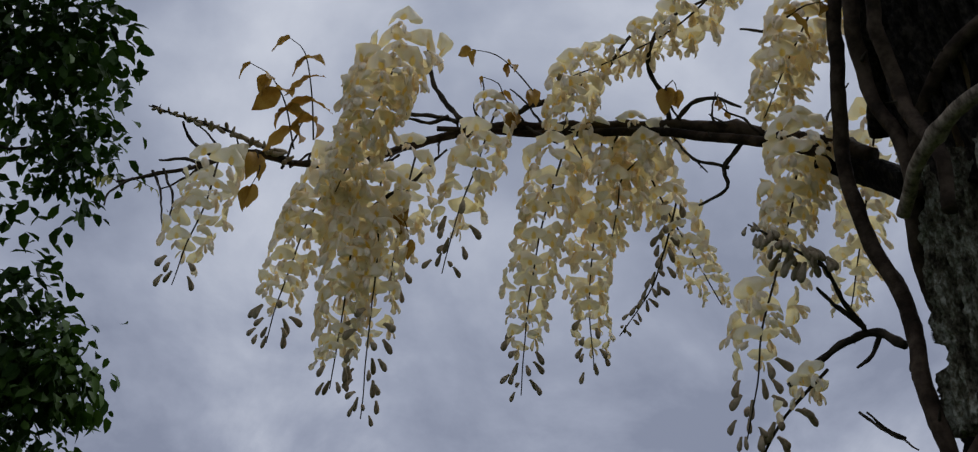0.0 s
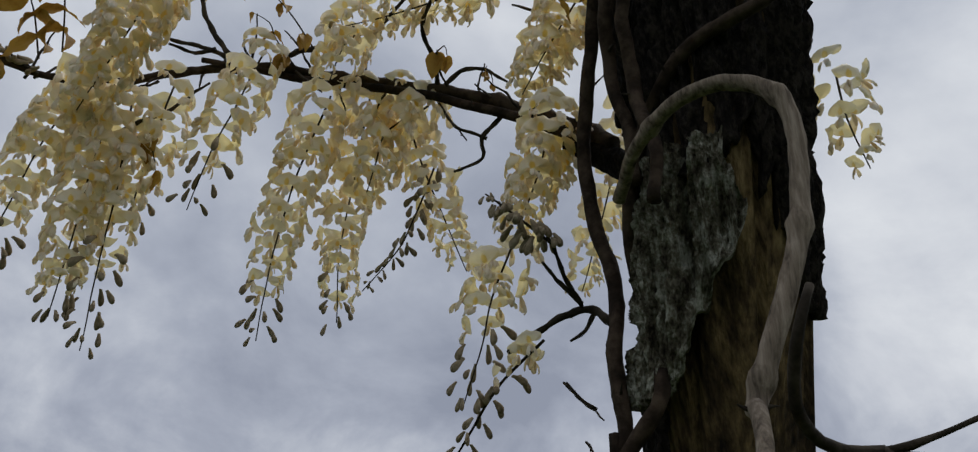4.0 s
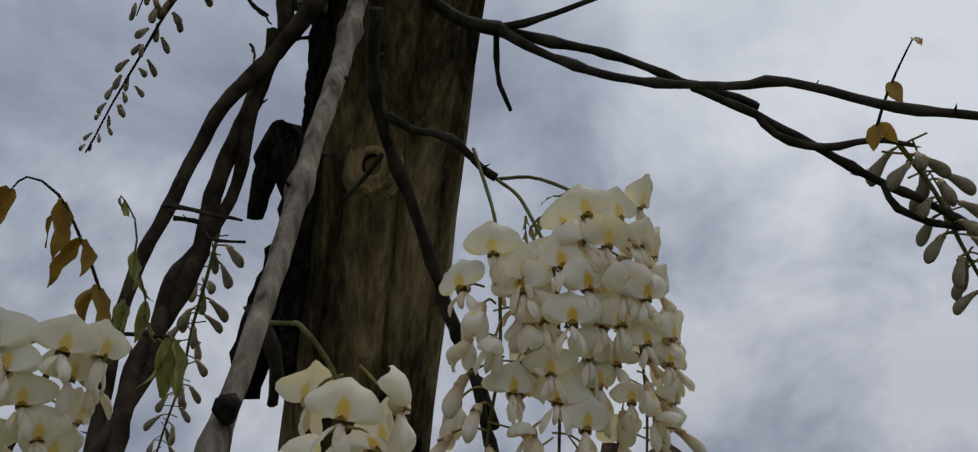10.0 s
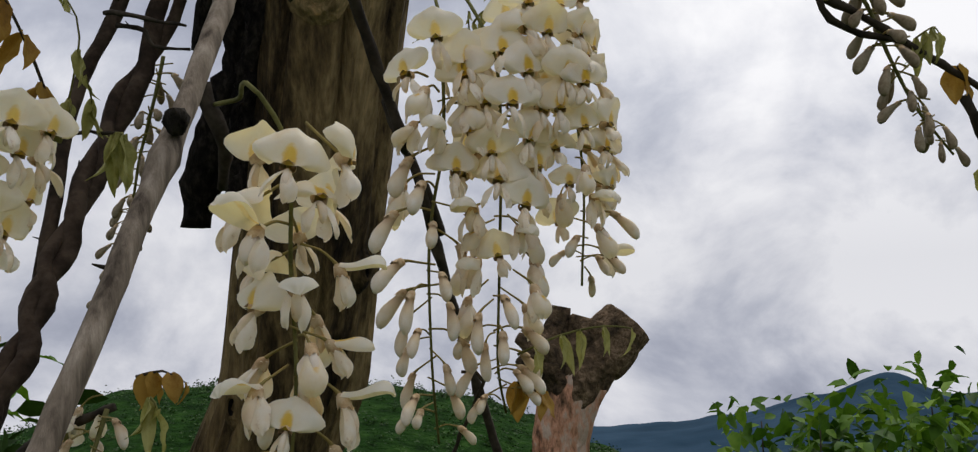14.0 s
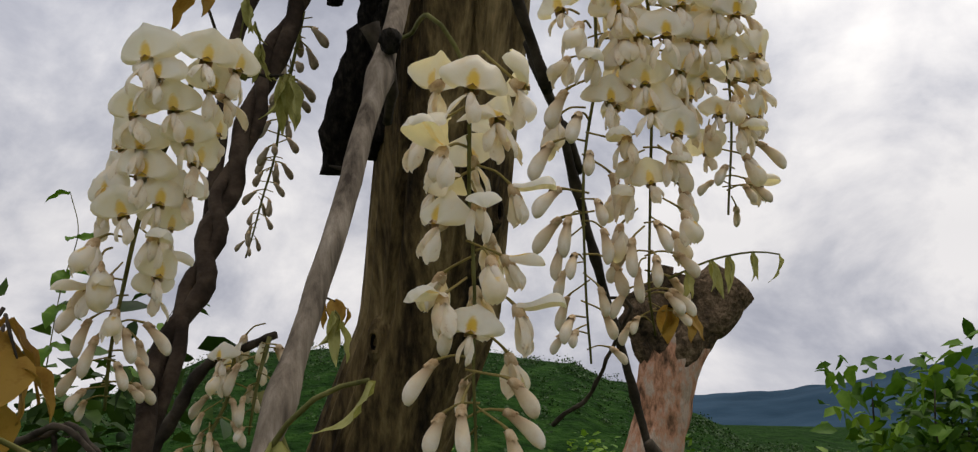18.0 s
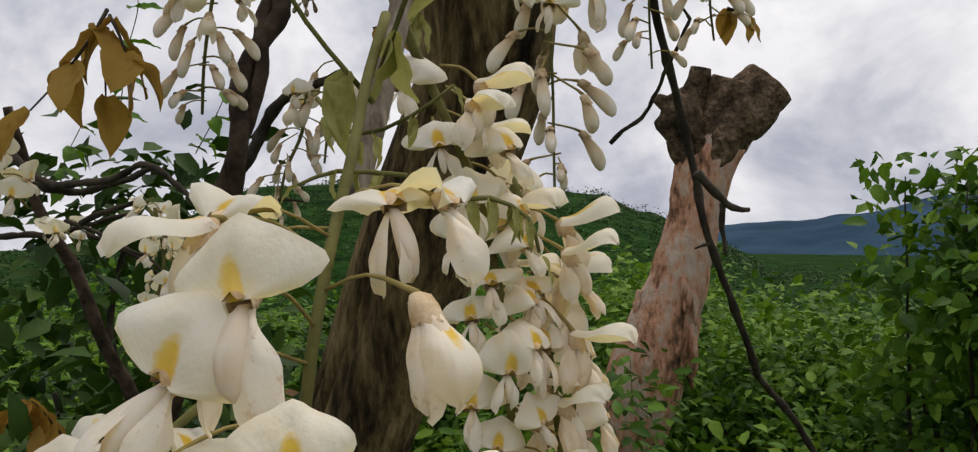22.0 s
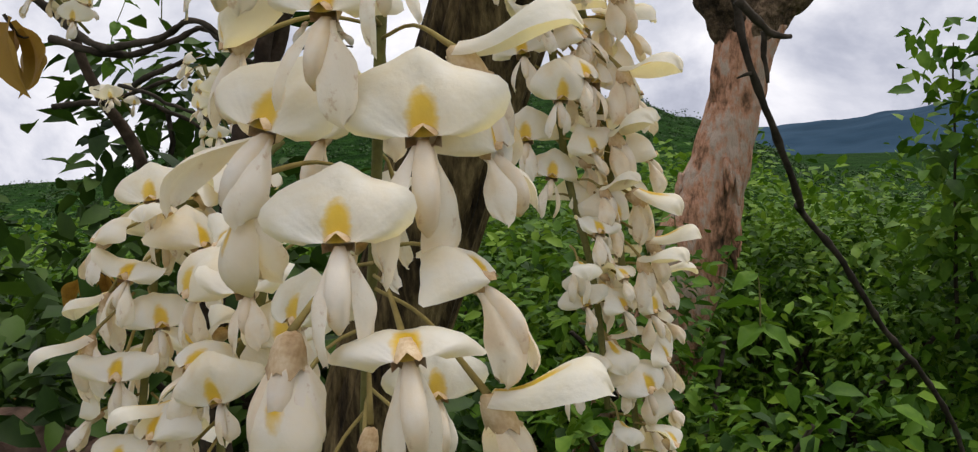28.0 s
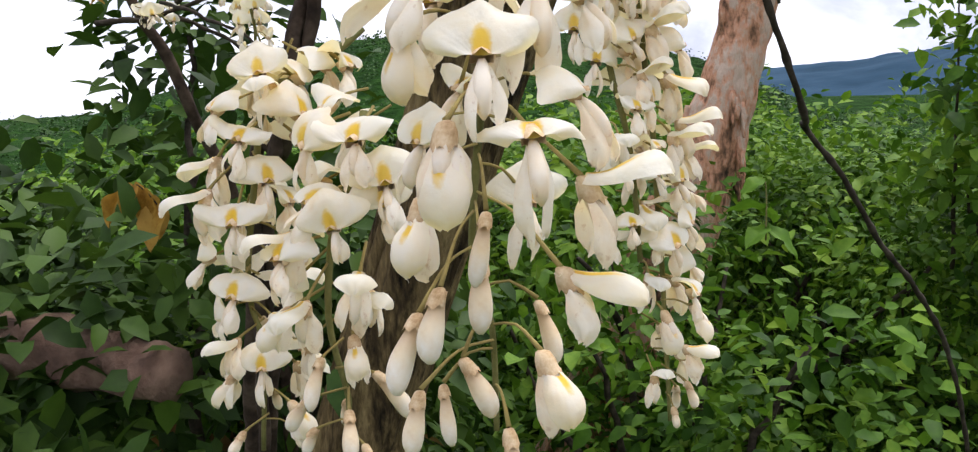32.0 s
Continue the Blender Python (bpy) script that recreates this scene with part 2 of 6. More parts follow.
def leafage(name, colours, through=0.3):
    """Foliage whose tone varies from leaf to leaf."""
    m = material(name, colours, noise_scale=3.0, rough=0.6, bump=0.15, bump_scale=90, through=through, distance=0.002, spread=0.05, gloss=0.2)
    n, l = m.node_tree.nodes, m.node_tree.links
    geo, r = n.new("ShaderNodeNewGeometry"), next(x for x in n if x.type == "VALTORGB")
    add = n.new("ShaderNodeMath")
    add.operation = "MULTIPLY_ADD"
    l.new(geo.outputs["Random Per Island"], add.inputs[0])
    add.inputs[1].default_value = 0.32
    old = r.inputs[0].links[0].from_socket
    shift = n.new("ShaderNodeMath")
    shift.operation = "SUBTRACT"
    l.new(old, shift.inputs[0])
    shift.inputs[1].default_value = 0.16
    l.new(shift.outputs[0], add.inputs[2])
    l.new(add.outputs[0], r.inputs[0])
    return m


GREEN = leafage("foliage_green", [(0.020, 0.058, 0.004), (0.050, 0.120, 0.007), (0.092, 0.19, 0.012), (0.17, 0.28, 0.024)])
DEEP = leafage("foliage_deep", [(0.010, 0.026, 0.003), (0.026, 0.060, 0.006), (0.055, 0.105, 0.011)], 0.2)
WOODS = leafage("foliage_woods", [(0.008, 0.024, 0.004), (0.017, 0.048, 0.008), (0.034, 0.078, 0.014), (0.052, 0.105, 0.022)], 0.15)
BROWNISH = leafage("foliage_rusty", [(0.12, 0.06, 0.018), (0.20, 0.10, 0.03), (0.16, 0.13, 0.04)])
GRASS = material("meadow", [(0.014, 0.030, 0.006), (0.028, 0.055, 0.011), (0.046, 0.080, 0.018)], noise_scale=2.5, rough=1.0, bump=0.8, bump_scale=14, distance=0.06, gloss=0.05)
HILL = material("wooded_hill", [(0.007, 0.022, 0.004), (0.016, 0.046, 0.008), (0.034, 0.078, 0.015)], noise_scale=0.16, rough=1.0, bump=1.0, bump_scale=0.5, distance=2.5, detail=10, span=(0.52, 0.84), tooth=0.7, gloss=0.03)
# distant haze is put into this bluish base colour of the far woods
HAZED_MOUNTAIN = material("far_mountain_hazed", [(0.016, 0.038, 0.062), (0.026, 0.054, 0.086), (0.038, 0.072, 0.110)], noise_scale=0.012, rough=1.0, bump=0.25, bump_scale=0.03, distance=12, detail=5, span=(0.45, 0.85), gloss=0.02)

# buds turn tan and yellowish towards the calyx
_n, _l = BUD.node_tree.nodes, BUD.node_tree.links
_tc, _sx = _n.new("ShaderNodeTexCoord"), _n.new("ShaderNodeSeparateXYZ")
_up = ramp(_n, [(0.28, (0, 0, 0)), (0.58, (0.60, 0.60, 0.60)), (0.82, (0.96, 0.96, 0.96))])
_tone = ramp(_n, [(0.50, (0.80, 0.62, 0.34)), (0.72, (0.58, 0.40, 0.22)), (0.90, (0.40, 0.26, 0.13))])
_bm = _n.new("ShaderNodeMix")
_bm.data_type = "RGBA"
_l.new(_tc.outputs["Generated"], _sx.inputs[0]), _l.new(_sx.outputs["Z"], _up.inputs[0]), _l.new(_up.outputs[0], _bm.inputs["Factor"]), _l.new(_sx.outputs["Z"], _tone.inputs[0]), _l.new(_tone.outputs[0], _bm.inputs["B"])
_l.new(_n["Principled BSDF"].inputs["Base Color"].links[0].from_socket, _bm.inputs["A"])
_l.new(_bm.outputs["Result"], _n["Principled BSDF"].inputs["Base Color"])

# small brown bruises on wings and keels
_n, _l = KEEL.node_tree.nodes, KEEL.node_tree.links
_sp, _tc = _n.new("ShaderNodeTexNoise"), _n.new("ShaderNodeTexCoord")
_sp.inputs["Scale"].default_value, _sp.inputs["Detail"].default_value, _sp.inputs["Roughness"].default_value = 330, 4, 0.65
_l.new(_tc.outputs["Object"], _sp.inputs["Vector"])
_br = ramp(_n, [(0.60, (0, 0, 0)), (0.70, (0.7, 0.7, 0.7))])
_l.new(_sp.outputs["Fac"], _br.inputs[0])
_bm = _n.new("ShaderNodeMix")
_bm.data_type = "RGBA"
_bm.inputs["B"].default_value = (0.52, 0.33, 0.19, 1)
_l.new(_br.outputs[0], _bm.inputs["Factor"]), _l.new(_n["Principled BSDF"].inputs["Base Color"].links[0].from_socket, _bm.inputs["A"])
_l.new(_bm.outputs["Result"], _n["Principled BSDF"].inputs["Base Color"])

# the yellow guide mark at the foot of the standard petal, laid out on the petal's own map
_n, _l = PETAL.node_tree.nodes, PETAL.node_tree.links
_uv, _mp, _len = _n.new("ShaderNodeUVMap"), _n.new("ShaderNodeMapping"), _n.new("ShaderNodeVectorMath")
_uv.uv_map = "petal"
_mp.inputs["Location"].default_value = (-0.5, -0.20, 0)
_mp.vector_type = "POINT"
_sc = _n.new("ShaderNodeVectorMath")
_sc.operation = "MULTIPLY"
_sc.inputs[1].default_value = (9.5, 2.9, 0)
_len.operation = "LENGTH"
_l.new(_uv.outputs[0], _mp.inputs[0]), _l.new(_mp.outputs[0], _sc.inputs[0]), _l.new(_sc.outputs[0], _len.inputs[0])
_wob = _n.new("ShaderNodeTexNoise")
_wob.inputs["Scale"].default_value = 14
_l.new(_uv.outputs[0], _wob.inputs["Vector"])
_sum = _n.new("ShaderNodeMath")
_sum.operation = "MULTIPLY_ADD"
_l.new(_wob.outputs["Fac"], _sum.inputs[0])
_sum.inputs[1].default_value = 0.55
_l.new(_len.outputs["Value"], _sum.inputs[2])
# fine veins that fan out from the foot of the petal
_vx, _at, _fr, _sn, _hb = _n.new("ShaderNodeSeparateXYZ"), _n.new("ShaderNodeMath"), _n.new("ShaderNodeMath"), _n.new("ShaderNodeMath"), _n.new("ShaderNodeMath")
_at.operation, _fr.operation, _sn.operation, _hb.operation = "ARCTAN2", "MULTIPLY_ADD", "SINE", "MULTIPLY_ADD"
_l.new(_mp.outputs[0], _vx.inputs[0]), _l.new(_vx.outputs["X"], _at.inputs[0])
_lift = _n.new("ShaderNodeMath")
_lift.inputs[1].default_value = 0.32
_l.new(_vx.outputs["Y"], _lift.inputs[0]), _l.new(_lift.outputs[0], _at.inputs[1])
_l.new(_at.outputs[0], _fr.inputs[0])
_fr.inputs[1].default_value = 46
_l.new(_wob.outputs["Fac"], _fr.inputs[2]), _l.new(_fr.outputs[0], _sn.inputs[0])
_bump = next(x for x in _n if x.type == "BUMP")
_fine = _bump.inputs["Height"].links[0].from_socket
_l.new(_sn.outputs[0], _hb.inputs[0]), _l.new(_fine, _hb.inputs[2]), _l.new(_hb.outputs[0], _bump.inputs["Height"])
_hb.inputs[1].default_value = 0.045
_mark = ramp(_n, [(0.60, (1, 1, 1)), (0.80, (0.62, 0.62, 0.62)), (0.95, (0, 0, 0))])
_half = _n.new("ShaderNodeMath")
_half.operation = "MULTIPLY"
_half.inputs[1].default_value = 0.72
_l.new(_sum.outputs[0], _half.inputs[0]), _l.new(_half.outputs[0], _mark.inputs[0])
_mix = _n.new("ShaderNodeMix")
_mix.data_type = "RGBA"
_mix.inputs["B"].default_value = (0.87, 0.55, 0.02, 1)
_base = _n["Principled BSDF"].inputs["Base Color"].links[0].from_socket
_l.new(_mark.outputs[0], _mix.inputs["Factor"]), _l.new(_base, _mix.inputs["A"])
_l.new(_mix.outputs["Result"], _n["Principled BSDF"].inputs["Base Color"])



# ---- building ----
V = Vector


def make_mesh(name, verts, faces, mat, uvs=None, smooth=True):
    me = bpy.data.meshes.new(name)
    me.from_pydata([tuple(v) for v in verts], [], faces)
    if uvs:
        layer = me.uv_layers.new(name="petal")
        for lp in me.loops:
            layer.data[lp.index].uv = uvs[lp.vertex_index]
    me.materials.append(mat)
    if smooth:
        me.polygons.foreach_set("use_smooth", [True] * len(me.polygons))
    me.update()
    return me


def part(name, me, parent, label=""):
    ob = new(name, me)
    ob.parent = parent
    return tagged(ob, label)


def thing(name, at, label, category, group="", kind=""):
    ob = new(name)
    ob.location = at
    return tagged(ob, label, category, group, kind)


def curve_points(points, step):
    """A smooth line through the control points, sampled about every step metres."""
    p = [V(q) for q in points]
    p = [p[0] * 2 - p[1]] + p + [p[-1] * 2 - p[-2]]
    out, share = [], []
    for i in range(1, len(p) - 2):
        n = max(2, int((p[i + 1] - p[i]).length / step))
        for k in range(n):
            t = k / n
            a, b, c, d = p[i - 1], p[i], p[i + 1], p[i + 2]
            out.append(0.5 * (2 * b + (c - a) * t + (2 * a - 5 * b + 4 * c - d) * t * t + (3 * b - a - 3 * c + d) * t ** 3))
            share.append((i - 1 + t) / (len(p) - 3))
    return out + [p[-2]], share + [1.0]


def tube(name, points, radii, mat, step=0.008, segs=8, knots=0.0, wobble=0.0, rough=0.06, seed=0, origin=(0, 0, 0)):
    """A stem along the points whose radius runs through radii; knots: swollen nodes every so many metres; wobble: crooked growth."""
    pts, share = curve_points(points, step)
    r_ = random.Random(seed)
    ph = r_.random() * 50
    pts = [q + wobble * noise.noise_vector(V((0, 0, ph)) + q * 22) + (0.45 * wobble * noise.noise_vector(V((0, 9, ph)) + q * 85) if knots else V()) for q in pts]
    verts, faces, run = [], [], 0.0
    grain = min(60.0, 0.45 / (sum(radii) / len(radii)))
    side = None
    for i, q in enumerate(pts):
        ahead = (pts[min(i + 1, len(pts) - 1)] - pts[max(i - 1, 0)]).normalized()
        side = (V((1, 0.3, 0.2)) if side is None else side)
        side = (side - ahead * side.dot(ahead)).normalized()
        up = ahead.cross(side)
        x = share[i] * (len(radii) - 1)
        k = min(int(x), len(radii) - 2)
        rad = radii[k] + (radii[k + 1] - radii[k]) * (x - k)
        if i:
            run += (q - pts[i - 1]).length
        if knots:
            f = (run / knots + ph) % 1.0
            rad *= 1 + 0.42 * math.exp(-((f - 0.5) * knots / 0.0045) ** 2 / 2)
        for s in range(segs):
            a = 2 * math.pi * s / segs
            v = side * math.cos(a) + up * math.sin(a)
            g = 1 + rough * 2.2 * noise.noise(V((v.x * 2 + ph, v.y * 2, run * grain))) + rough * noise.noise(V((v.x * 4, v.y * 4 + ph, run * grain * 3)))
            verts.append(q + v * rad * g - V(origin))
    n = len(pts)
    for i in range(n - 1):
        for s in range(segs):
            a, b = i * segs + s, i * segs + (s + 1) % segs
            faces.append((a, b, b + segs, a + segs))
    faces.append(tuple(range(segs - 1, -1, -1)))
    faces.append(tuple(range((n - 1) * segs, n * segs)))
    return make_mesh(name, verts, faces, mat)


SPURS = []


def spur_mesh(seed):
    r_ = random.Random(seed)
    path = [(0, 0, -0.001), (0.0025, 0, 0.001), (0.004 + 0.003 * r_.random(), 0.001, 0.003 + 0.004 * r_.random())]
    return tube("spur", path, [0.0013, 0.0011, 0.0003], DARKTWIG, step=0.0012, segs=6, rough=0.15, seed=seed)


def stem(name, points, radii, mat, label, category="vine", spurs=0.07, **kw):
    """A stem with its small side spurs, about one every so many metres."""
    ob = tagged(new(name, tube(name, points, radii, mat, **kw)), label, category)
    if not SPURS:
        SPURS.extend(spur_mesh(900 + i) for i in range(4))
    pts, share = curve_points(points, 0.01)
    r_ = random.Random(kw.get("seed", 0) + 1000)
    many = min(12, int(len(pts) * 0.01 / spurs)) if spurs else 0
    for _ in range(many):
        k = r_.randrange(1, len(pts))
        x = share[k] * (len(radii) - 1)
        rad = radii[min(int(x), len(radii) - 1)]
        az = r_.uniform(0, 360)
        sp = part("spur", SPURS[r_.randrange(4)], ob)
        out = V((math.cos(radians(az)), math.sin(radians(az)), 0)) * rad * 0.7
        z = r_.uniform(0.7, 1.3) * min(1.3, 0.35 + rad * 110)
        sp.matrix_basis = Matrix.Translation(pts[k] + out) @ pose(0, 0, 0, r_.uniform(-40, 40), r_.uniform(-30, 60), az) @ Matrix.Diagonal((z, z, z, 1))
    return ob


# ---- flower pieces, grown once and shared ----
def standard_mesh(seed, lean, curl):
    """The broad upper petal, a fan of two rounded lobes about its foot at the origin, face to +x; curl: lobes forward or back."""
    r_ = random.Random(seed)
    H, nt, nr = 0.0150, 25, 9
    ph, one = r_.random() * 30, r_.uniform(-0.35, 0.35)
    verts, uvs, faces = [], [], []
    for j in range(nr):
        for i in range(nt):
            c = -1 + 2 * i / (nt - 1)
            th = radians(91) * c
            R = H * (0.92 - 0.10 * c * c + 0.10 * math.exp(-((abs(c) - 0.74) / 0.18) ** 2)) * (1 - 0.55 * abs(c) ** 8) + 0.0007 * math.exp(-(c / 0.10) ** 2) - 0.0005 * math.exp(-((abs(c) - 0.22) / 0.12) ** 2)
            R += 0.0009 * noise.noise(V((c * 2.2 + ph, 5, 1)))
            k = (j / (nr - 1)) ** 0.9
            y, z = k * R * math.sin(th), k * R * math.cos(th)
            u = y / 0.0122
            end = max(0.0, abs(u) - 0.35)
            x = -0.0011 * abs(u) ** 1.3 - (curl + one * (1 if u > 0 else -1)) * 0.022 * end * end
            x += 0.0013 * math.sin(math.pi * min(1, k)) * (1 - math.exp(-(u / 0.14) ** 2)) + 0.0006 * math.exp(-(u / 0.05) ** 2) * k
            x += 0.0030 * noise.noise(V((u * 1.4 + ph, z * 110, 0))) * k * k + 0.0008 * noise.noise(V((u * 4.5 + ph, z * 260, 3))) * k ** 3
            x -= 0.0014 * max(0.0, k - 0.8) / 0.2
            bow = lean * (0.40 + 0.80 * max(0.0, z) / H)
            z -= 0.0004 * end
            cs, sn = math.cos(bow), math.sin(bow)
            verts.append((x * cs - z * sn + 0.0020, y, z * cs + x * sn + 0.0006))
            uvs.append((0.5 + 0.5 * u, max(0.0, k * math.cos(th))))
    for j in range(nr - 1):
        for i in range(nt - 1):
            a = j * nt + i
            faces.append((a, a + 1, a + nt + 1, a + nt))
    return make_mesh("standard_petal", verts, faces, PETAL, uvs)


def hood_mesh(seed, length, width, raise_, wrap=122):
    """The upper petal of a flower about to open: a spoon-shaped hood folded over the front; raise_: degrees it lifts outwards."""
    r_ = random.Random(seed)
    rows, segs, ph = 14, 13, r_.random() * 20
    verts, uvs, faces = [], [], []
    for j in range(rows + 1):
        s = j / rows
        f = min(1.0, s / 0.66)
        w = width * (0.34 + 0.66 * f * f * (3 - 2 * f)) * (1 if s < 0.66 else max(0.0, 1 - ((s - 0.66) / 0.345) ** 2.2) ** 0.55)
        for i in range(segs):
            u = -1 + 2 * i / (segs - 1)
            t = u * radians(wrap - 30 * s)
            x = 0.0032 * math.sin(s * 2.2) + 0.85 * w * math.cos(t) - 0.0004 * math.exp(-(u / 0.12) ** 2) + 0.0007 * noise.noise(V((u * 2, s * 3, ph)))
            y = w * math.sin(t) + 0.0006 * noise.noise(V((u * 2, s * 4, ph + 4)))
            z = -length * s - 0.0010 * noise.noise(V((u * 2.5, ph, 2))) * s
            a = radians(raise_) * (0.72 + 0.28 * s)
            verts.append((x * math.cos(a) - z * math.sin(a), y, z * math.cos(a) + x * math.sin(a)))
            uvs.append((0.5 + 0.5 * u, 0.02 + 0.9 * s))
    for j in range(rows):
        for i in range(segs - 1):
            a = j * segs + i
            faces.append((a, a + 1, a + segs + 1, a + segs))
    return make_mesh("standard_petal", verts, faces, PETAL, uvs)


def pouch(length, width, depth, out, fold, rows=9, segs=10, tip=0.75):
    """A closed pouch that leaves the origin outwards and hangs down, with a seam in front."""
    verts, faces = [], []
    for j in range(rows + 1):
        s = j / rows
        cx = out * math.sin(s * math.pi * 0.62)
        cz = -length * (s ** 1.15)
        b = width * (math.sin(math.pi * min(1, s * tip + 0.10)) ** 0.8) * (1 if s < 0.999 else 0.25)
        a = depth * (math.sin(math.pi * min(1, s * tip + 0.12)) ** 0.7) * (1 if s < 0.999 else 0.25)
        for k in range(segs):
            t = 2 * math.pi * k / segs
            pinch = 1 - fold * math.exp(-((t if t < math.pi else t - 2 * math.pi) / 0.45) ** 2)
            verts.append((cx + a * math.cos(t) * pinch, b * math.sin(t), cz))
    for j in range(rows):
        for k in range(segs):
            a, b = j * segs + k, j * segs + (k + 1) % segs
            faces.append((a, a + segs, b + segs, b))
    faces.append(tuple(range(segs)))
    faces.append(tuple(range((rows + 1) * segs - 1, rows * segs - 1, -1)))
    return verts, faces


def keel_mesh(seed, k=1.0):
    r_ = random.Random(seed)
    v, f = pouch(k * (0.0128 + 0.0025 * r_.random()), k * 0.0021, k * 0.0031, k * (0.004 + 0.002 * r_.random()), 0.25)
    return make_mesh("flower", v, f, KEEL)


def wing_mesh(seed, side):
    """One of the two side petals that hang round the keel: a narrow claw, then a cupped obovate blade."""
    r_ = random.Random(seed)
    L, W, nu, nv = 0.0150 + 0.0035 * r_.random(), 0.0037 + 0.0008 * r_.random(), 9, 14
    flare, splay, swing = radians(r_.uniform(18, 62)), r_.uniform(0.0, 0.0035), r_.uniform(0.0015, 0.0065)
    verts, faces = [], []
    for j in range(nv):
        s = j / (nv - 1)
        f = min(1.0, max(0.0, (s - 0.06) / 0.52))
        w = W * (0.20 + 0.80 * f * f * (3 - 2 * f)) * (1 if s < 0.66 else max(0.0, 1 - ((s - 0.66) / 0.342) ** 2.3) ** 0.55) + 0.0001
        for i in range(nu):
            u = -1 + 2 * i / (nu - 1)
            bulge = 0.0021 * (1 - u * u) * math.sin(math.pi * min(1, 0.1 + 0.8 * s))
            x = swing * math.sin(s * 2.0) + u * w * math.cos(flare) + bulge * math.sin(flare) * 0.8
            y = side * (0.0009 + 0.0020 * math.sin(s * 2.3) - (u - 0.25) * w * math.sin(flare) * 0.85 + bulge * math.cos(flare) + splay * s * s)
            z = -L * s ** 1.05 - 0.0008 - 0.0008 * u * s
            verts.append((x + 0.0014 * noise.noise(V((s * 3, u * 2, seed + 3))) * s, y + 0.0016 * noise.noise(V((s * 2.6, u * 1.5, seed))) * s, z + 0.0012 * noise.noise(V((u * 2.4, seed, 7))) * s))
    for j in range(nv - 1):
        for i in range(nu - 1):
            a = j * nu + i
            faces.append((a, a + 1, a + nu + 1, a + nu))
    return make_mesh("wing_petal", verts, faces, KEEL)


def bud_mesh(seed, mat, length=0.019, width=0.0031):
    """A closed bud: slim at the calyx, fullest below the middle, bluntly rounded, with a folded seam."""
    r_ = random.Random(seed)
    L, out, rows, segs = length * (0.85 + 0.3 * r_.random()), 0.002 + 0.004 * r_.random(), 12, 12
    verts, faces = [], []
    for j in range(rows + 1):
        s = j / rows
        if s < 0.62:
            f = s / 0.62
            w = 0.50 + 0.50 * f * f * (3 - 2 * f)
        else:
            w = max(0.12, 1 - ((s - 0.62) / 0.40) ** 2.4) ** 0.6
        for k in range(segs):
            t = 2 * math.pi * k / segs
            seam = 1 - 0.20 * math.exp(-(((t + math.pi) % (2 * math.pi) - math.pi) / 0.35) ** 2)
            verts.append((out * math.sin(s * 1.9) + 1.25 * width * w * math.cos(t) * seam, width * w * math.sin(t), -L * s))
    for j in range(rows):
        for k in range(segs):
            a, b = j * segs + k, j * segs + (k + 1) % segs
            faces.append((a, a + segs, b + segs, b))
    faces.append(tuple(range(segs)))
    faces.append(tuple(range((rows + 1) * segs - 1, rows * segs - 1, -1)))
    return make_mesh("bud", verts, faces, mat)


def calyx_mesh(seed):
    r_ = random.Random(seed)
    L = 0.0155
    path = [(-L, 0, 0.006 + 0.005 * r_.random()), (-L * 0.5, 0, 0.0060), (-0.003, 0, 0.0032), (0.0, 0, 0.0008)]
    return tube("pedicel", path, [0.00055, 0.00055, 0.0006, 0.0009], PEDICEL, step=0.003, segs=6)


def bell_mesh():
    verts, faces, segs = [], [], 10
    for j, (z, r0) in enumerate([(0.0016, 0.0006), (0.001, 0.0020), (-0.001, 0.0028), (-0.0030, 0.0031), (-0.0042, 0.0032)]):
        for k in range(segs):
            t = 2 * math.pi * k / segs
            verts.append((0.0007 * j + r0 * math.cos(t), r0 * math.sin(t), z + (0.0008 * math.cos(5 * t) if j == 4 else 0)))
    for j in range(4):
        for k in range(segs):
            a, b = j * segs + k, j * segs + (k + 1) % segs
            faces.append((a, a + segs, b + segs, b))
    return make_mesh("calyx", verts, faces, CALYX)


STANDARDS = [standard_mesh(i, lean, curl) for i, (lean, curl) in enumerate([(0.75, 0.1), (0.95, -0.4), (1.15, 0.3), (1.35, -0.7), (0.6, 0.6), (0.9, 0.7), (1.5, 0.1), (0.8, -0.6), (0.1, 0.2), (0.3, 0.5), (0.45, -0.3), (0.7, 0.3), (1.1, -0.6), (0.35, 1.0), (-0.30, 0.1), (-0.12, 0.3), (0.0, -0.2), (-0.35, 0.4), (-0.2, -0.1)])]
UPRIGHT = (14, 15, 16, 17, 18, 14, 15, 8, 9, 16)
TILTED = (8, 9, 10, 13, 11, 4, 0, 12, 5, 1)
HOODS = [hood_mesh(1, 0.0215, 0.0058, 6), hood_mesh(2, 0.0200, 0.0056, 62), hood_mesh(3, 0.0185, 0.0050, 20), hood_mesh(4, 0.0195, 0.0078, 86, 92), hood_mesh(5, 0.0190, 0.0074, 66, 90)]
KEELS = [keel_mesh(i) for i in range(4)]
SHORT_KEELS = [keel_mesh(i + 10, 0.66) for i in range(4)]
WINGS = [(wing_mesh(i, 1), wing_mesh(i + 50, -1)) for i in range(8)]
BUDS = [bud_mesh(i, BUD) for i in range(5)]
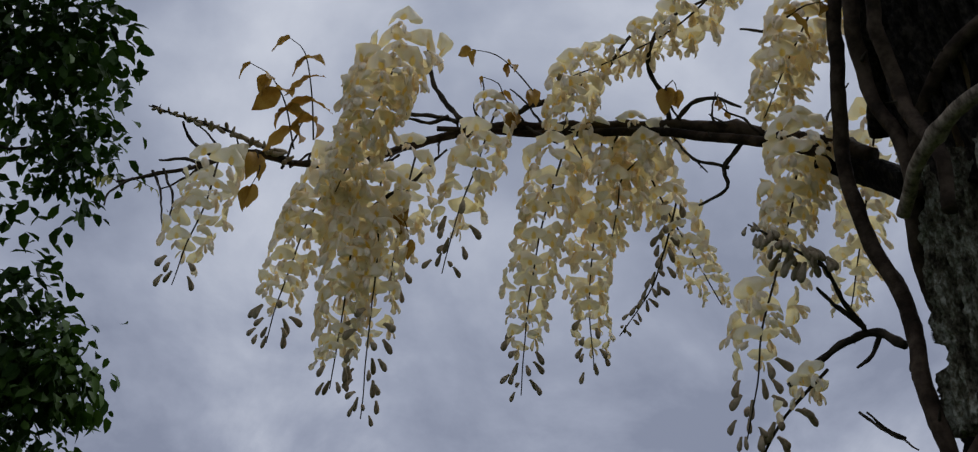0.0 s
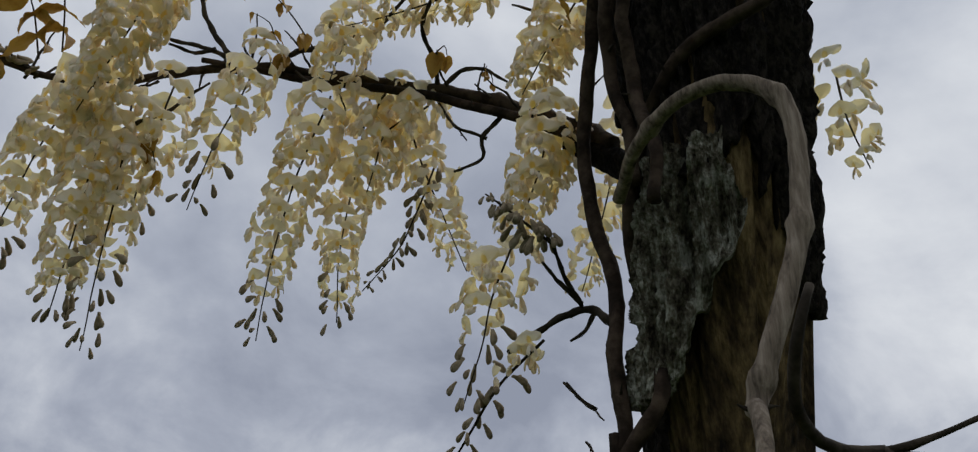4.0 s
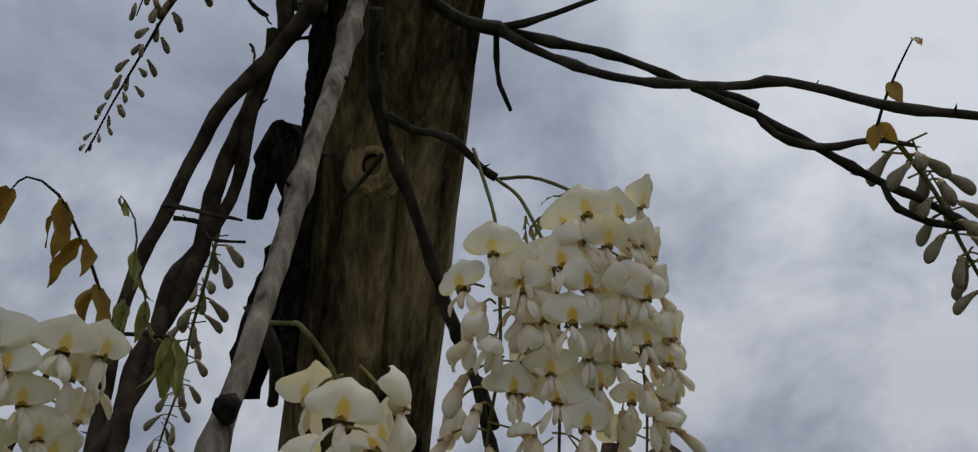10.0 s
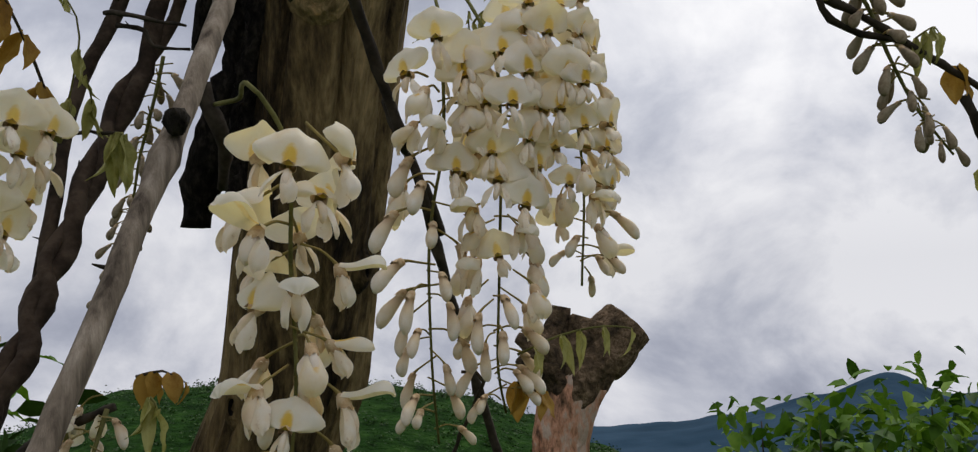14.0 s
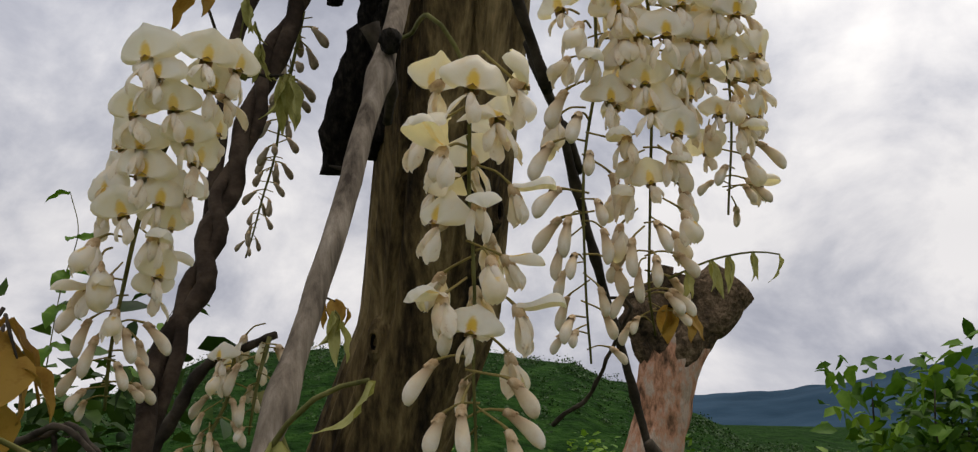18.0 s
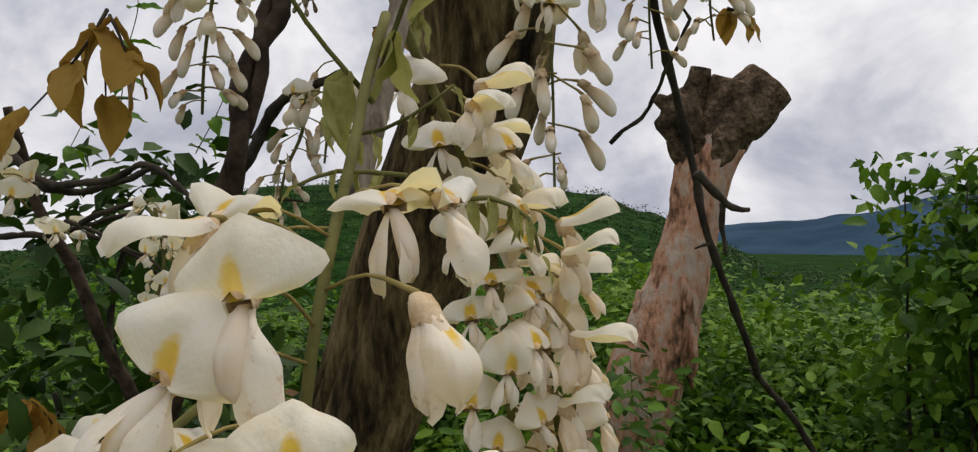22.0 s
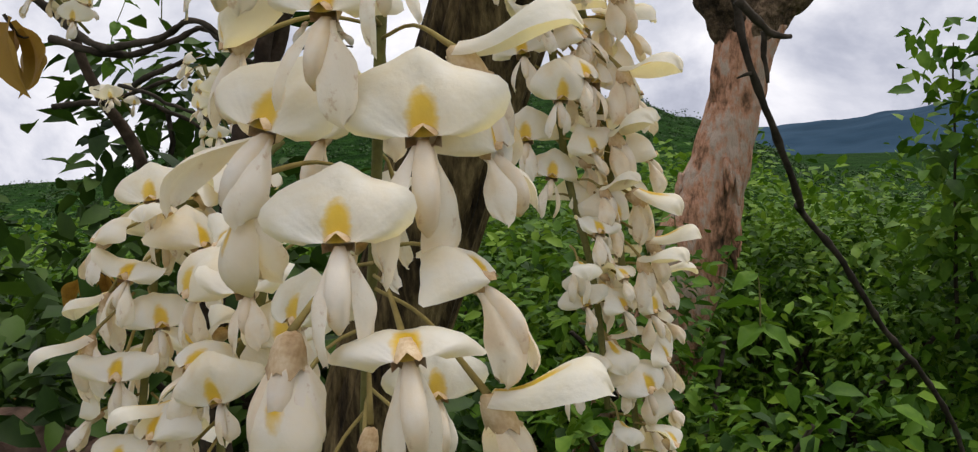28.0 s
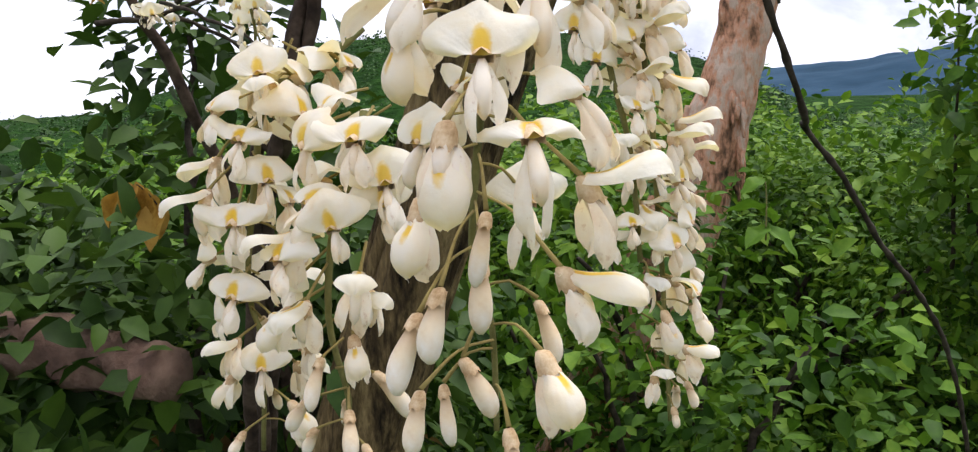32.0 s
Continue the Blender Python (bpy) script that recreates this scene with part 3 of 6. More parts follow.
SMALLBUDS = [bud_mesh(i + 20, BUD, 0.013, 0.0026) for i in range(4)]
DARKBUDS = [bud_mesh(i + 40, GREYBUD, 0.0165, 0.0028) for i in range(4)]
PEDICELS = [calyx_mesh(i) for i in range(4)]
BELL = bell_mesh()


def flower(parent, place, az, scale, r_, lean=None, detail=2, nod=0.0, roll=0.0):
    """An open flower at place (where the calyx sits), facing az; detail 2 has every petal."""
    k = r_.randrange(4)
    fl = part("flower", KEELS[k] if detail > 2 else SHORT_KEELS[k], parent)
    fl.matrix_basis = Matrix.Translation(place) @ pose(0, 0, 0, roll, nod, az) @ Matrix.Diagonal((scale, scale, scale, 1))
    st = STANDARDS[UPRIGHT[r_.randrange(len(UPRIGHT))] if lean is None else lean]
    part("standard_petal", st, fl)
    if detail >= 1:
        w = WINGS[r_.randrange(len(WINGS))]
        for wing in w:
            wg, k = part("wing_petal", wing, fl), r_.uniform(0.84, 1.12) * (1 if detail > 2 else 0.72)
            slim = 0.92 if detail > 2 else 1.0
            wg.matrix_basis = pose(0, 0, 0, r_.uniform(-14, 14), r_.uniform(-16, 12), r_.uniform(-24, 24)) @ Matrix.Diagonal((k * slim, k * slim, k * 1.04, 1))
    if detail >= 2:
        part("calyx", BELL, fl).matrix_basis = Matrix.Translation((-0.0026, 0, 0.0014)) @ pose(0, 0, 0, 0, -38, 0) @ Matrix.Diagonal((0.86, 0.86, 0.86, 1))
        if detail == 2:
            part("pedicel", PEDICELS[r_.randrange(4)], fl)
    return fl


def bud(parent, place, az, scale, r_, kind=0, nod=0.0, detail=2):
    b = part("bud", (BUDS, SMALLBUDS, DARKBUDS)[kind][r_.randrange(4)], parent)
    b.matrix_basis = Matrix.Translation(place) @ pose(0, 0, 0, r_.uniform(-12, 12), nod, az) @ Matrix.Diagonal((scale, scale, scale, 1))
    if detail >= 2:
        part("calyx", BELL, b).scale = (0.8, 0.8, 0.8) if kind < 2 else (0.55, 0.55, 0.55)
        if detail == 2:
            part("pedicel", PEDICELS[r_.randrange(4)], b)
    return b


def half_open(parent, place, az, scale, r_, form=0, nod=0.0, roll=0.0, detail=3):
    """A flower about to open: keel and wings below a hooded upper petal."""
    fl = part("flower", KEELS[r_.randrange(4)], parent)
    fl.matrix_basis = Matrix.Translation(place) @ pose(0, 0, 0, roll, nod, az) @ Matrix.Diagonal((scale, scale, scale, 1))
    part("standard_petal", HOODS[form], fl)
    w = WINGS[r_.randrange(len(WINGS))]
    for wing in w:
        part("wing_petal", wing, fl).scale = (0.85, 0.85, 0.95)
    part("calyx", BELL, fl).scale = (0.95, 0.95, 0.95)
    if detail == 2:
        part("pedicel", PEDICELS[r_.randrange(4)], fl)
    return fl


def raceme(points, count, size, label, open_to=0.65, start=0.04, detail=2, seed=1, reach=0.0155, fade=0.35, kind=0, width=(0.0016, 0.0008), mat=None, side=None, droop=0.0, forms=None):
    """A hanging flower cluster: open flowers down to open_to of the stalk, buds below; side: an azimuth it crowds towards."""
    r_ = random.Random(seed)
    base = V(points[0])
    ob = thing("flower_raceme", base, label, "flower", "wisteria racemes")
    part("rachis", tube("rachis", points, list(width), mat or RACHIS, step=0.006, segs=7, wobble=0.0012, seed=seed, origin=base), ob)
    pts, _ = curve_points(points, 0.003)
    n = len(pts) - 1
    az = r_.uniform(0, 360)
    for i in range(count):
        s = start + (1 - start) * (i + 0.3 * r_.random()) / count
        q = pts[min(n, int(s * n))] - base
        az += 137.5 + r_.uniform(-22, 22)
        a = face = az
        if side is not None:
            d = (az - side + 180) % 360 - 180
            a, face = side + d * 0.72, side + d * 0.36
        sc = size * (1 - fade * s ** 2) * r_.uniform(0.9, 1.1)
        opened = s < open_to + r_.uniform(-0.07, 0.07)
        rad = reach * sc * (1.0 if opened else 0.95) * r_.uniform(0.85, 1.2)
        rise = r_.uniform(-0.004, 0.006) * sc
        out = V((math.cos(radians(a)) * rad, math.sin(radians(a)) * rad, rise))
        if opened and kind == 0 and detail >= 2 and s > open_to - 0.16 and r_.random() < 0.6:
            half_open(ob, q + out, face, sc, r_, r_.randrange(3), r_.uniform(-16, 10), r_.uniform(-14, 14), detail)
        elif opened and forms and r_.random() < 0.3:
            half_open(ob, q + out, face, sc, r_, r_.choice((3, 4)), r_.uniform(-10, 14), r_.uniform(-16, 16), detail)
        elif opened:
            flower(ob, q + out, face, sc, r_, lean=r_.choice(forms or UPRIGHT), detail=detail, nod=r_.uniform(-14, 14) + droop, roll=r_.uniform(-14, 14))
        else:
            bud(ob, q + out, a, sc * (1.0 if kind < 2 else 1.15), r_, kind if s < 0.93 or kind else 1, r_.uniform(-32, 6) - droop, detail)
    return ob


def leaflet_mesh(seed, mat, L=0.05, W=0.016, fold=0.35, bend=0.5):
    r_ = random.Random(seed)
    nu, nv = 7, 12
    verts, faces = [], []
    for j in range(nv):
        s = j / (nv - 1)
        w = W * (math.sin(math.pi * (0.04 + 0.96 * s) ** 0.8) ** 0.9) * (1 - 0.25 * s) + 0.0002
        for i in range(nu):
            u = -1 + 2 * i / (nu - 1)
            ang = bend * s
            x = L * math.sin(ang + 0.001) / (bend + 0.001) if bend else L * s
            z = -L * (1 - math.cos(ang)) / (bend + 0.001)
            wav = 0.0016 * math.sin(s * 13 + seed) * u * u + 0.001 * math.cos(s * 40) * abs(u) * (1 - s)
            verts.append((x, u * w, z + fold * abs(u) * w - 0.0005 * math.exp(-(u / 0.2) ** 2) + wav))
    for j in range(nv - 1):
        for i in range(nu - 1):
            a = j * nu + i
            faces.append((a, a + 1, a + nu + 1, a + nu))
    return make_mesh("leaflet", verts, faces, mat)


AMBERS = [leaflet_mesh(i, AMBER, L=0.050, W=0.0160, fold=0.12 + 0.14 * i, bend=0.3 + 0.22 * i) for i in range(4)]
YOUNGS = [leaflet_mesh(i + 9, YOUNG, L=0.040, W=0.0058, fold=0.5, bend=0.4 + 0.3 * i) for i in range(4)]

BROADS = [leaflet_mesh(i + 29, YOUNG, L=0.036, W=0.0088, fold=0.3, bend=0.5 + 0.25 * i) for i in range(4)]
GREENS = [leaflet_mesh(i + 19, GREEN, L=0.042, W=0.0125, fold=0.25, bend=0.3 + 0.2 * i) for i in range(4)]


def compound_leaf(points, count, size, label, kind=0, seed=0, droop=35, width=0.0008, spread=60, first=0.35):
    """A feathered leaf: stalk, pairs of leaflets and one at the tip."""
    r_ = random.Random(seed)
    base = V(points[0])
    ob = thing("compound_leaf", base, label, "leaf", "wisteria leaves")
    part("leaf_stalk", tube("leaf_stalk", points, [width * (0.8 if kind else 1.3), width * 0.5], RACHIS if kind else DARKTWIG, step=0.006, segs=6, seed=seed, origin=base), ob)
    pts, _ = curve_points(points, 0.004)
    n = len(pts) - 1
    bank = (AMBERS, YOUNGS, GREENS, BROADS)[kind]
    for i in range(count):
        s = 1.0 if i == count - 1 else first + (0.97 - first) * (i // 2) / max(1, (count - 1) // 2)
        k = int(s * n)
        ahead = (pts[min(n, k + 1)] - pts[max(0, k - 1)])
        yaw = math.degrees(math.atan2(ahead.y, ahead.x))
        turn = 0 if i == count - 1 else (spread if i % 2 else -spread)
        lf = part("leaflet", bank[r_.randrange(4)], ob)
        sc = size * r_.uniform(0.75, 1.15) * (1 - 0.25 * s)
        lf.matrix_basis = Matrix.Translation(pts[k] - base) @ pose(0, 0, 0, r_.uniform(-40, 40), droop + r_.uniform(-15, 25), yaw + turn + r_.uniform(-15, 15)) @ Matrix.Diagonal((sc, sc * r_.uniform(0.8, 1.1), sc, 1))
    return ob


# ---- ground, hills ----
def ground_height(x, y):
    far = max(0.0, math.hypot(x, y) - 4)
    return 0.12 * noise.noise(V((x * 0.5, y * 0.5, 0))) - 0.03 * min(far, 12) - 0.15 * max(0.0, min(far, 300) - 12) - 0.046 * max(0.0, far - 300) + 0.3 * noise.noise(V((x * 0.03, y * 0.03, 3)))


verts_g, faces_g, rings = [], [], [0.4 * 1.16 ** k for k in range(64)]
for rr in rings:
    for k in range(72):
        gx, gy = rr * math.cos(k * math.pi / 36), rr * math.sin(k * math.pi / 36)
        verts_g.append((gx, gy, ground_height(gx, gy)))
for j in range(len(rings) - 1):
    for k in range(72):
        a, b = j * 72 + k, j * 72 + (k + 1) % 72
        faces_g.append((a, b, b + 72, a + 72))
verts_g.append((0, 0, ground_height(0, 0)))
faces_g += [(len(verts_g) - 1, (k + 1) % 72, k) for k in range(72)]
tagged(new("ground", make_mesh("ground", verts_g, faces_g, GRASS)), "green overgrown meadow sloping down into the valley", "ground", kind="structure")


def ridge(name, line, dist, depth, mat, label, seed, rough, n=120, m=24):
    """A long wooded height that bows round the valley; line: (bearing in degrees, crest height) from end to end."""
    verts, faces = [], []
    for i in range(n + 1):
        az = line[0][0] + (line[-1][0] - line[0][0]) * i / n
        k = max(q for q in range(len(line) - 1) if line[q][0] <= az + 1e-9)
        f = (az - line[k][0]) / (line[k + 1][0] - line[k][0])
        f = f * f * (3 - 2 * f)
        top = line[k][1] + (line[k + 1][1] - line[k][1]) * f
        for j in range(m + 1):
            t = j / m
            d = dist + depth * (t - 0.5)
            q = V((math.sin(radians(az)) * d, math.cos(radians(az)) * d, 0))
            h = math.sin(math.pi * t) ** 1.2
            low = -0.06 * dist
            z = low + (top - low) * h + rough * h * (noise.noise(V((q.x, q.y, seed)) * (8.0 / depth)) + 0.6 * noise.noise(V((q.x, q.y, seed)) * (26.0 / depth)) + 0.4 * noise.noise(V((q.x, q.y, seed)) * (70.0 / depth)))
            verts.append((q.x, q.y, z))
    for i in range(n):
        for j in range(m):
            v = i * (m + 1) + j
            faces.append((v, v + m + 1, v + m + 2, v + 1))
    return tagged(new(name, make_mesh(name, verts, faces, mat)), label, "hill", kind="structure")


HILL_LINE = [(-60, -12), (-30, -12), (-15, -11), (-4, -10), (2, -3), (9.5, 9.2), (16, 11.6), (23, 10.8), (29, 7.4), (32, 1.5), (36, -8), (40, -17), (52, -22), (80, -18)]
ridge("hill_wooded", HILL_LINE, 300, 300, HILL, "low green hill covered in woods", 4, 1.0, n=420, m=70)
ridge("hill_far", [(15, 20), (30, -8), (37, -12), (41, -9), (44, -2), (49, 18), (53, 37), (56, 18), (66, 20), (85, 30)], 1000, 1000, HAZED_MOUNTAIN, "distant mountain under low cloud, blue-grey with painted haze", 9, 3.5, n=200, m=40)


# ---- shrubs and trees ----
def leaf_cloud(name, clumps, size, mat, seed, aspect=0.55, hang=0.3):
    """Many small folded leaves gathered in clumps of (centre, radius, count)."""
    r_ = random.Random(seed)
    verts, faces = [], []
    for c, rad, count in clumps:
        c = V(c)
        tips = [V((r_.gauss(0, 1), r_.gauss(0, 1), r_.gauss(0, 0.8))).normalized() * rad * r_.uniform(0.25, 1.0) ** 0.6 for _ in range(max(4, count // 9))]
        for i in range(count):
            tip = tips[r_.randrange(len(tips))]
            q = c + tip + V((r_.gauss(0, 1), r_.gauss(0, 1), r_.gauss(0, 1))) * size * 1.1
            d = (tip.normalized() * 0.7 + V((r_.gauss(0, 0.6), r_.gauss(0, 0.6), r_.gauss(0, 0.45) - hang))).normalized()
            s = d.cross(V((r_.gauss(0, 0.5), r_.gauss(0, 0.5), 1))).normalized()
            up = s.cross(d)
            L = size * r_.uniform(0.6, 1.25)
            w = L * aspect * 0.5
            a = len(verts)
            bend = up * (-0.18 * L)
            verts += [q, q + d * L * 0.3 + s * w + up * w * 0.35, q + d * L * 0.35, q + d * L * 0.3 - s * w + up * w * 0.35,
                      q + d * L * 0.7 + s * w * 0.8 + up * w * 0.25 + bend * 0.4, q + d * L * 0.7 + bend * 0.4, q + d * L * 0.7 - s * w * 0.8 + up * w * 0.25 + bend * 0.4, q + d * L + bend]
            faces += [(a, a + 2, a + 1), (a, a + 3, a + 2), (a + 1, a + 2, a + 5, a + 4), (a + 2, a + 3, a + 6, a + 5), (a + 4, a + 5, a + 7), (a + 5, a + 6, a + 7)]
    return make_mesh(name, verts, faces, mat)


def shrub(at, height, spread, leaf, mat, label, seed, count=2600, category="shrub", name="shrub", stems=5, low=0.15, shoots=0):
    """A bush: several bare stems from one foot, and a crown of leaf clumps with gaps; shoots: upright leafy wands above it."""
    r_ = random.Random(seed)
    ob = thing(name, at, label, category, "shrubs in the valley")
    clumps = []
    for i in range(stems):
        a = 2 * math.pi * (i + r_.random() * 0.6) / stems
        tip = V((math.cos(a) * spread * 0.75, math.sin(a) * spread * 0.75, height * r_.uniform(0.6, 0.92)))
        mid = V((tip.x * 0.35, tip.y * 0.35, tip.z * 0.5))
        part("limb", tube("limb", [(0.02 * math.cos(a), 0.02 * math.sin(a), 0), mid, tip], [0.016, 0.011, 0.004], DARKTWIG, step=0.05, segs=6, wobble=0.02, seed=seed + i), ob)
        clumps.append((tip, spread * 0.38, 3))
    k = max(8, int(14))
    for i in range(k):
        a, b = r_.uniform(0, 2 * math.pi), r_.random() ** 0.6
        clumps.append((V((math.cos(a) * spread * b, math.sin(a) * spread * b, height * (low + (0.92 - low) * r_.random() * (1 - 0.35 * b * b)))), spread * r_.uniform(0.28, 0.45), 3))
    for i in range(shoots):
        a, b = r_.uniform(0, 2 * math.pi), r_.random() ** 0.5 * 0.8
        foot = V((math.cos(a) * spread * b, math.sin(a) * spread * b, height * 0.6))
        tip = foot + V((r_.uniform(-0.05, 0.05), r_.uniform(-0.05, 0.05), height * r_.uniform(0.35, 0.5)))
        part("shoot", tube("shoot", [foot, (foot + tip) / 2 + V((0.01, 0.01, 0)), tip], [0.005, 0.003, 0.0015], DARKTWIG, step=0.05, segs=5, wobble=0.008, seed=seed + 50 + i), ob)
        for q in range(7):
            clumps.append((foot + (tip - foot) * (0.25 + 0.75 * q / 6), 0.024, 1.3))
    total = sum(c[2] for c in clumps)
    clumps = [(c, r0, max(3, int(count * n / total))) for c, r0, n in clumps]
    tagged(part("foliage", leaf_cloud("foliage", clumps, leaf, mat, seed), ob), kind="stuff")
    return ob


def at_ground(x, y):
    return (x, y, ground_height(x, y) - 0.02)


def hill_woods():
    """The wood on the slope facing the valley, crown by crown."""
    r_ = random.Random(3)
    clumps = []
    for _ in range(1500):
        az = r_.uniform(-22, 47)
        k = max(q for q in range(len(HILL_LINE) - 1) if HILL_LINE[q][0] <= az)
        f = (az - HILL_LINE[k][0]) / (HILL_LINE[k + 1][0] - HILL_LINE[k][0])
        f = f * f * (3 - 2 * f)
        top = HILL_LINE[k][1] + (HILL_LINE[k + 1][1] - HILL_LINE[k][1]) * f
        t = 0.12 + 0.38 * r_.random() ** 0.8
        d = 300 + 300 * (t - 0.5)
        z = -18 + (top + 18) * math.sin(math.pi * t) ** 1.2
        rad = r_.uniform(1.2, 2.6)
        clumps.append(((math.sin(radians(az)) * d, math.cos(radians(az)) * d, z - rad * 0.35), rad, 40))
    return leaf_cloud("woods", clumps, 0.62, WOODS, 8, aspect=0.9)


tagged(new("woods", hill_woods()), "dense broadleaf wood on the green hillside", "woods", kind="stuff")
bush_a = shrub(at_ground(1.95, 1.85), 1.12, 0.55, 0.029, GREEN, "leafy green shrub growing beside the stump", 11, 11000)
bush_b = shrub(at_ground(0.55, 2.6), 1.02, 0.6, 0.029, GREEN, "dense green shrub in front of the hill", 12, 11000)
bush_c = shrub(at_ground(-0.45, 2.1), 1.02, 0.6, 0.032, DEEP, "dark green shrub behind the vines", 13, 8500)
rr_ = random.Random(5)
for i, (sx, sy) in enumerate([(1.35, 2.75), (2.6, 2.3), (2.9, 1.4), (1.0, 3.6), (2.2, 3.3), (3.6, 2.6), (0.0, 3.3), (-0.9, 3.0), (-1.6, 2.3), (3.2, 3.9), (1.5, 4.6), (-0.4, 4.8), (-2.0, 4.2), (4.8, 4.4), (3.0, 5.6), (0.6, 6.2), (-2.4, 6.2), (5.4, 3.0), (2.2, 1.2), (1.3, 1.9), (1.75, 2.6), (2.8, 3.0), (4.2, 3.3), (0.5, 4.0)]):
    far = math.hypot(sx, sy)
    sc = 1.0 + 0.10 * far
    tall = (1.42 - 0.085 * far - ground_height(sx, sy)) / 1.1
    copy_thing((bush_a, bush_b, bush_c)[i % 2 if sx > -0.2 else 2], Matrix.Translation(at_ground(sx, sy)) @ pose(0, 0, 0, 0, 0, rr_.uniform(0, 360))).scale = (sc, sc, tall * rr_.uniform(0.92, 1.04))
shrub(at_ground(1.74, 1.22), 1.50, 0.28, 0.042, GREEN, "young fruit tree with upright leafy shoots", 21, 3600, "fruit tree", "young_tree", 4, 0.35, shoots=9)
shrub(at_ground(0.07, 1.25), 1.56, 0.33, 0.046, DEEP, "broad-leaved green shrub tangled behind the vines", 22, 5200, "shrub", "shrub", 5, 0.3)
shrub(at_ground(0.25, 1.60), 1.30, 0.34, 0.038, DEEP, "dark leafy shrub filling the gap behind the vines", 25, 3800, stems=5, low=0.3)
shrub(at_ground(-0.05, 1.85), 1.2, 0.42, 0.036, GREEN, "leafy green shrub behind the twisted vines", 26, 4200, stems=5, low=0.3)
shrub(at_ground(0.12, 1.75), 1.0, 0.4, 0.05, BROWNISH, "shrub with rusty brown young leaves", 23, 900)
shrub(at_ground(0.95, 1.45), 1.0, 0.4, 0.045, GREEN, "low green shrub at the foot of the stump", 24, 1800)


def tree(at, limbs, crown, leaf, mat, label, seed):
    ob = thing("tree", at, label, "tree")
    o = V(at)
    part("trunk", tube("trunk", limbs[0], [0.11, 0.09, 0.06, 0.03], OLDBARK, step=0.1, segs=12, wobble=0.05, seed=seed, origin=o), ob)
    for i, l in enumerate(limbs[1:]):
        part("limb", tube("limb", l, [0.03, 0.015, 0.004], DARKTWIG, step=0.06, segs=6, wobble=0.03, seed=seed + i, origin=o), ob)
    tagged(part("crown", leaf_cloud("crown", [(V(c) - o, r0, n) for c, r0, n in crown], leaf, mat, seed, hang=0.6), ob), kind="stuff")
    return ob


T1, T2, T3, T4, T5 = V((-2.294, 2.908, 4.717)), V((-2.001, 3.170, 4.372)), V((-2.101, 3.466, 3.460)), V((-3.233, 3.508, 4.374)), V((-2.906, 3.079, 4.800))
tree(at_ground(-3.2, 2.6), [[at_ground(-3.2, 2.6), (-3.1, 2.7, 1.2), (-2.9, 2.8, 2.5), T4], [(-2.95, 2.8, 2.3), T3 + V((-0.5, 0, 0)), T3], [(-2.8, 2.9, 2.9), T2 + V((-0.7, 0, -0.1)), T2], [(-2.75, 2.9, 3.1), T1 + V((-0.6, 0, -0.2)), T1]],
     [(T1 + V((0.02, 0, 0.1)), 0.30, 700), (T1 + V((-0.25, 0, -0.05)), 0.36, 420), (V((-1.955, 2.876, 4.773)), 0.19, 330), (T2, 0.14, 200), (V((-1.983, 3.279, 4.224)), 0.12, 90), (V((-2.198, 3.116, 4.607)), 0.25, 220), (V((-2.264, 3.345, 4.124)), 0.09, 40), (V((-1.848, 3.095, 4.479)), 0.10, 60),
      (T3, 0.22, 520), (V((-1.929, 3.506, 3.412)), 0.16, 300), (V((-2.174, 3.653, 3.203)), 0.28, 360), (V((-2.120, 3.310, 3.671)), 0.17, 150), (V((-2.284, 3.512, 3.391)), 0.3, 300), (T4, 0.6, 600), (T5, 0.5, 500)],
     0.075, DEEP, "leafy tree with dark green crown against the clouds", 31)

# ---- the post ----
POST_TOP, POST_LOW = V((0.404, 0.537, 2.29)), V((0.414, 0.699, 1.677))
POST_DIR = (POST_LOW - POST_TOP) / (POST_TOP.z - POST_LOW.z)


def post_axis(z):
    bend = max(0.0, 1.54 - z)
    return POST_TOP + POST_DIR * (POST_TOP.z - z) - V((0.30 * bend, 0, 0))


def post_radius(z):
    return 0.055 + 0.0115 * max(0.0, min(1.0, (z - 1.80) / 0.25)) + 0.002 * math.sin(z * 9)


post = thing("wooden_post", post_axis(0.0) - V((0, 0, 0.3)), "weathered wooden post with peeling bark and vines", "post")
pv, pf, SEG = [], [], 88
zs = [-0.3 + 0.012 * i for i in range(int(2.98 / 0.012))]
for z in zs:
    c, r0 = post_axis(z), post_radius(z)
    for k in range(SEG):
        a = 2 * math.pi * k / SEG
        ca, sa = math.cos(a), math.sin(a)
        groove = noise.noise(V((ca * 5, sa * 5, z * 1.3))) * 0.0035 + noise.noise(V((ca * 14, sa * 14, z * 3))) * 0.0022 + noise.noise(V((ca * 26, sa * 26, z * 7))) * 0.0012
        crack = -0.006 * max(0.0, noise.noise(V((ca * 8 + 3, sa * 8, z * 0.8 + 5))) - 0.28) * 4
        lump = 0.005 * noise.noise(V((ca * 1.5, sa * 1.5, z * 5)))
        r1 = r0 + groove + crack + lump
        pv.append(c + V((ca * r1, sa * r1, 0)) - post.location)
for j in range(len(zs) - 1):
    for k in range(SEG):
        a, b = j * SEG + k, j * SEG + (k + 1) % SEG
        pf.append((a, b, b + SEG, a + SEG))
pf.append(tuple(range((len(zs) - 1) * SEG, len(zs) * SEG)))
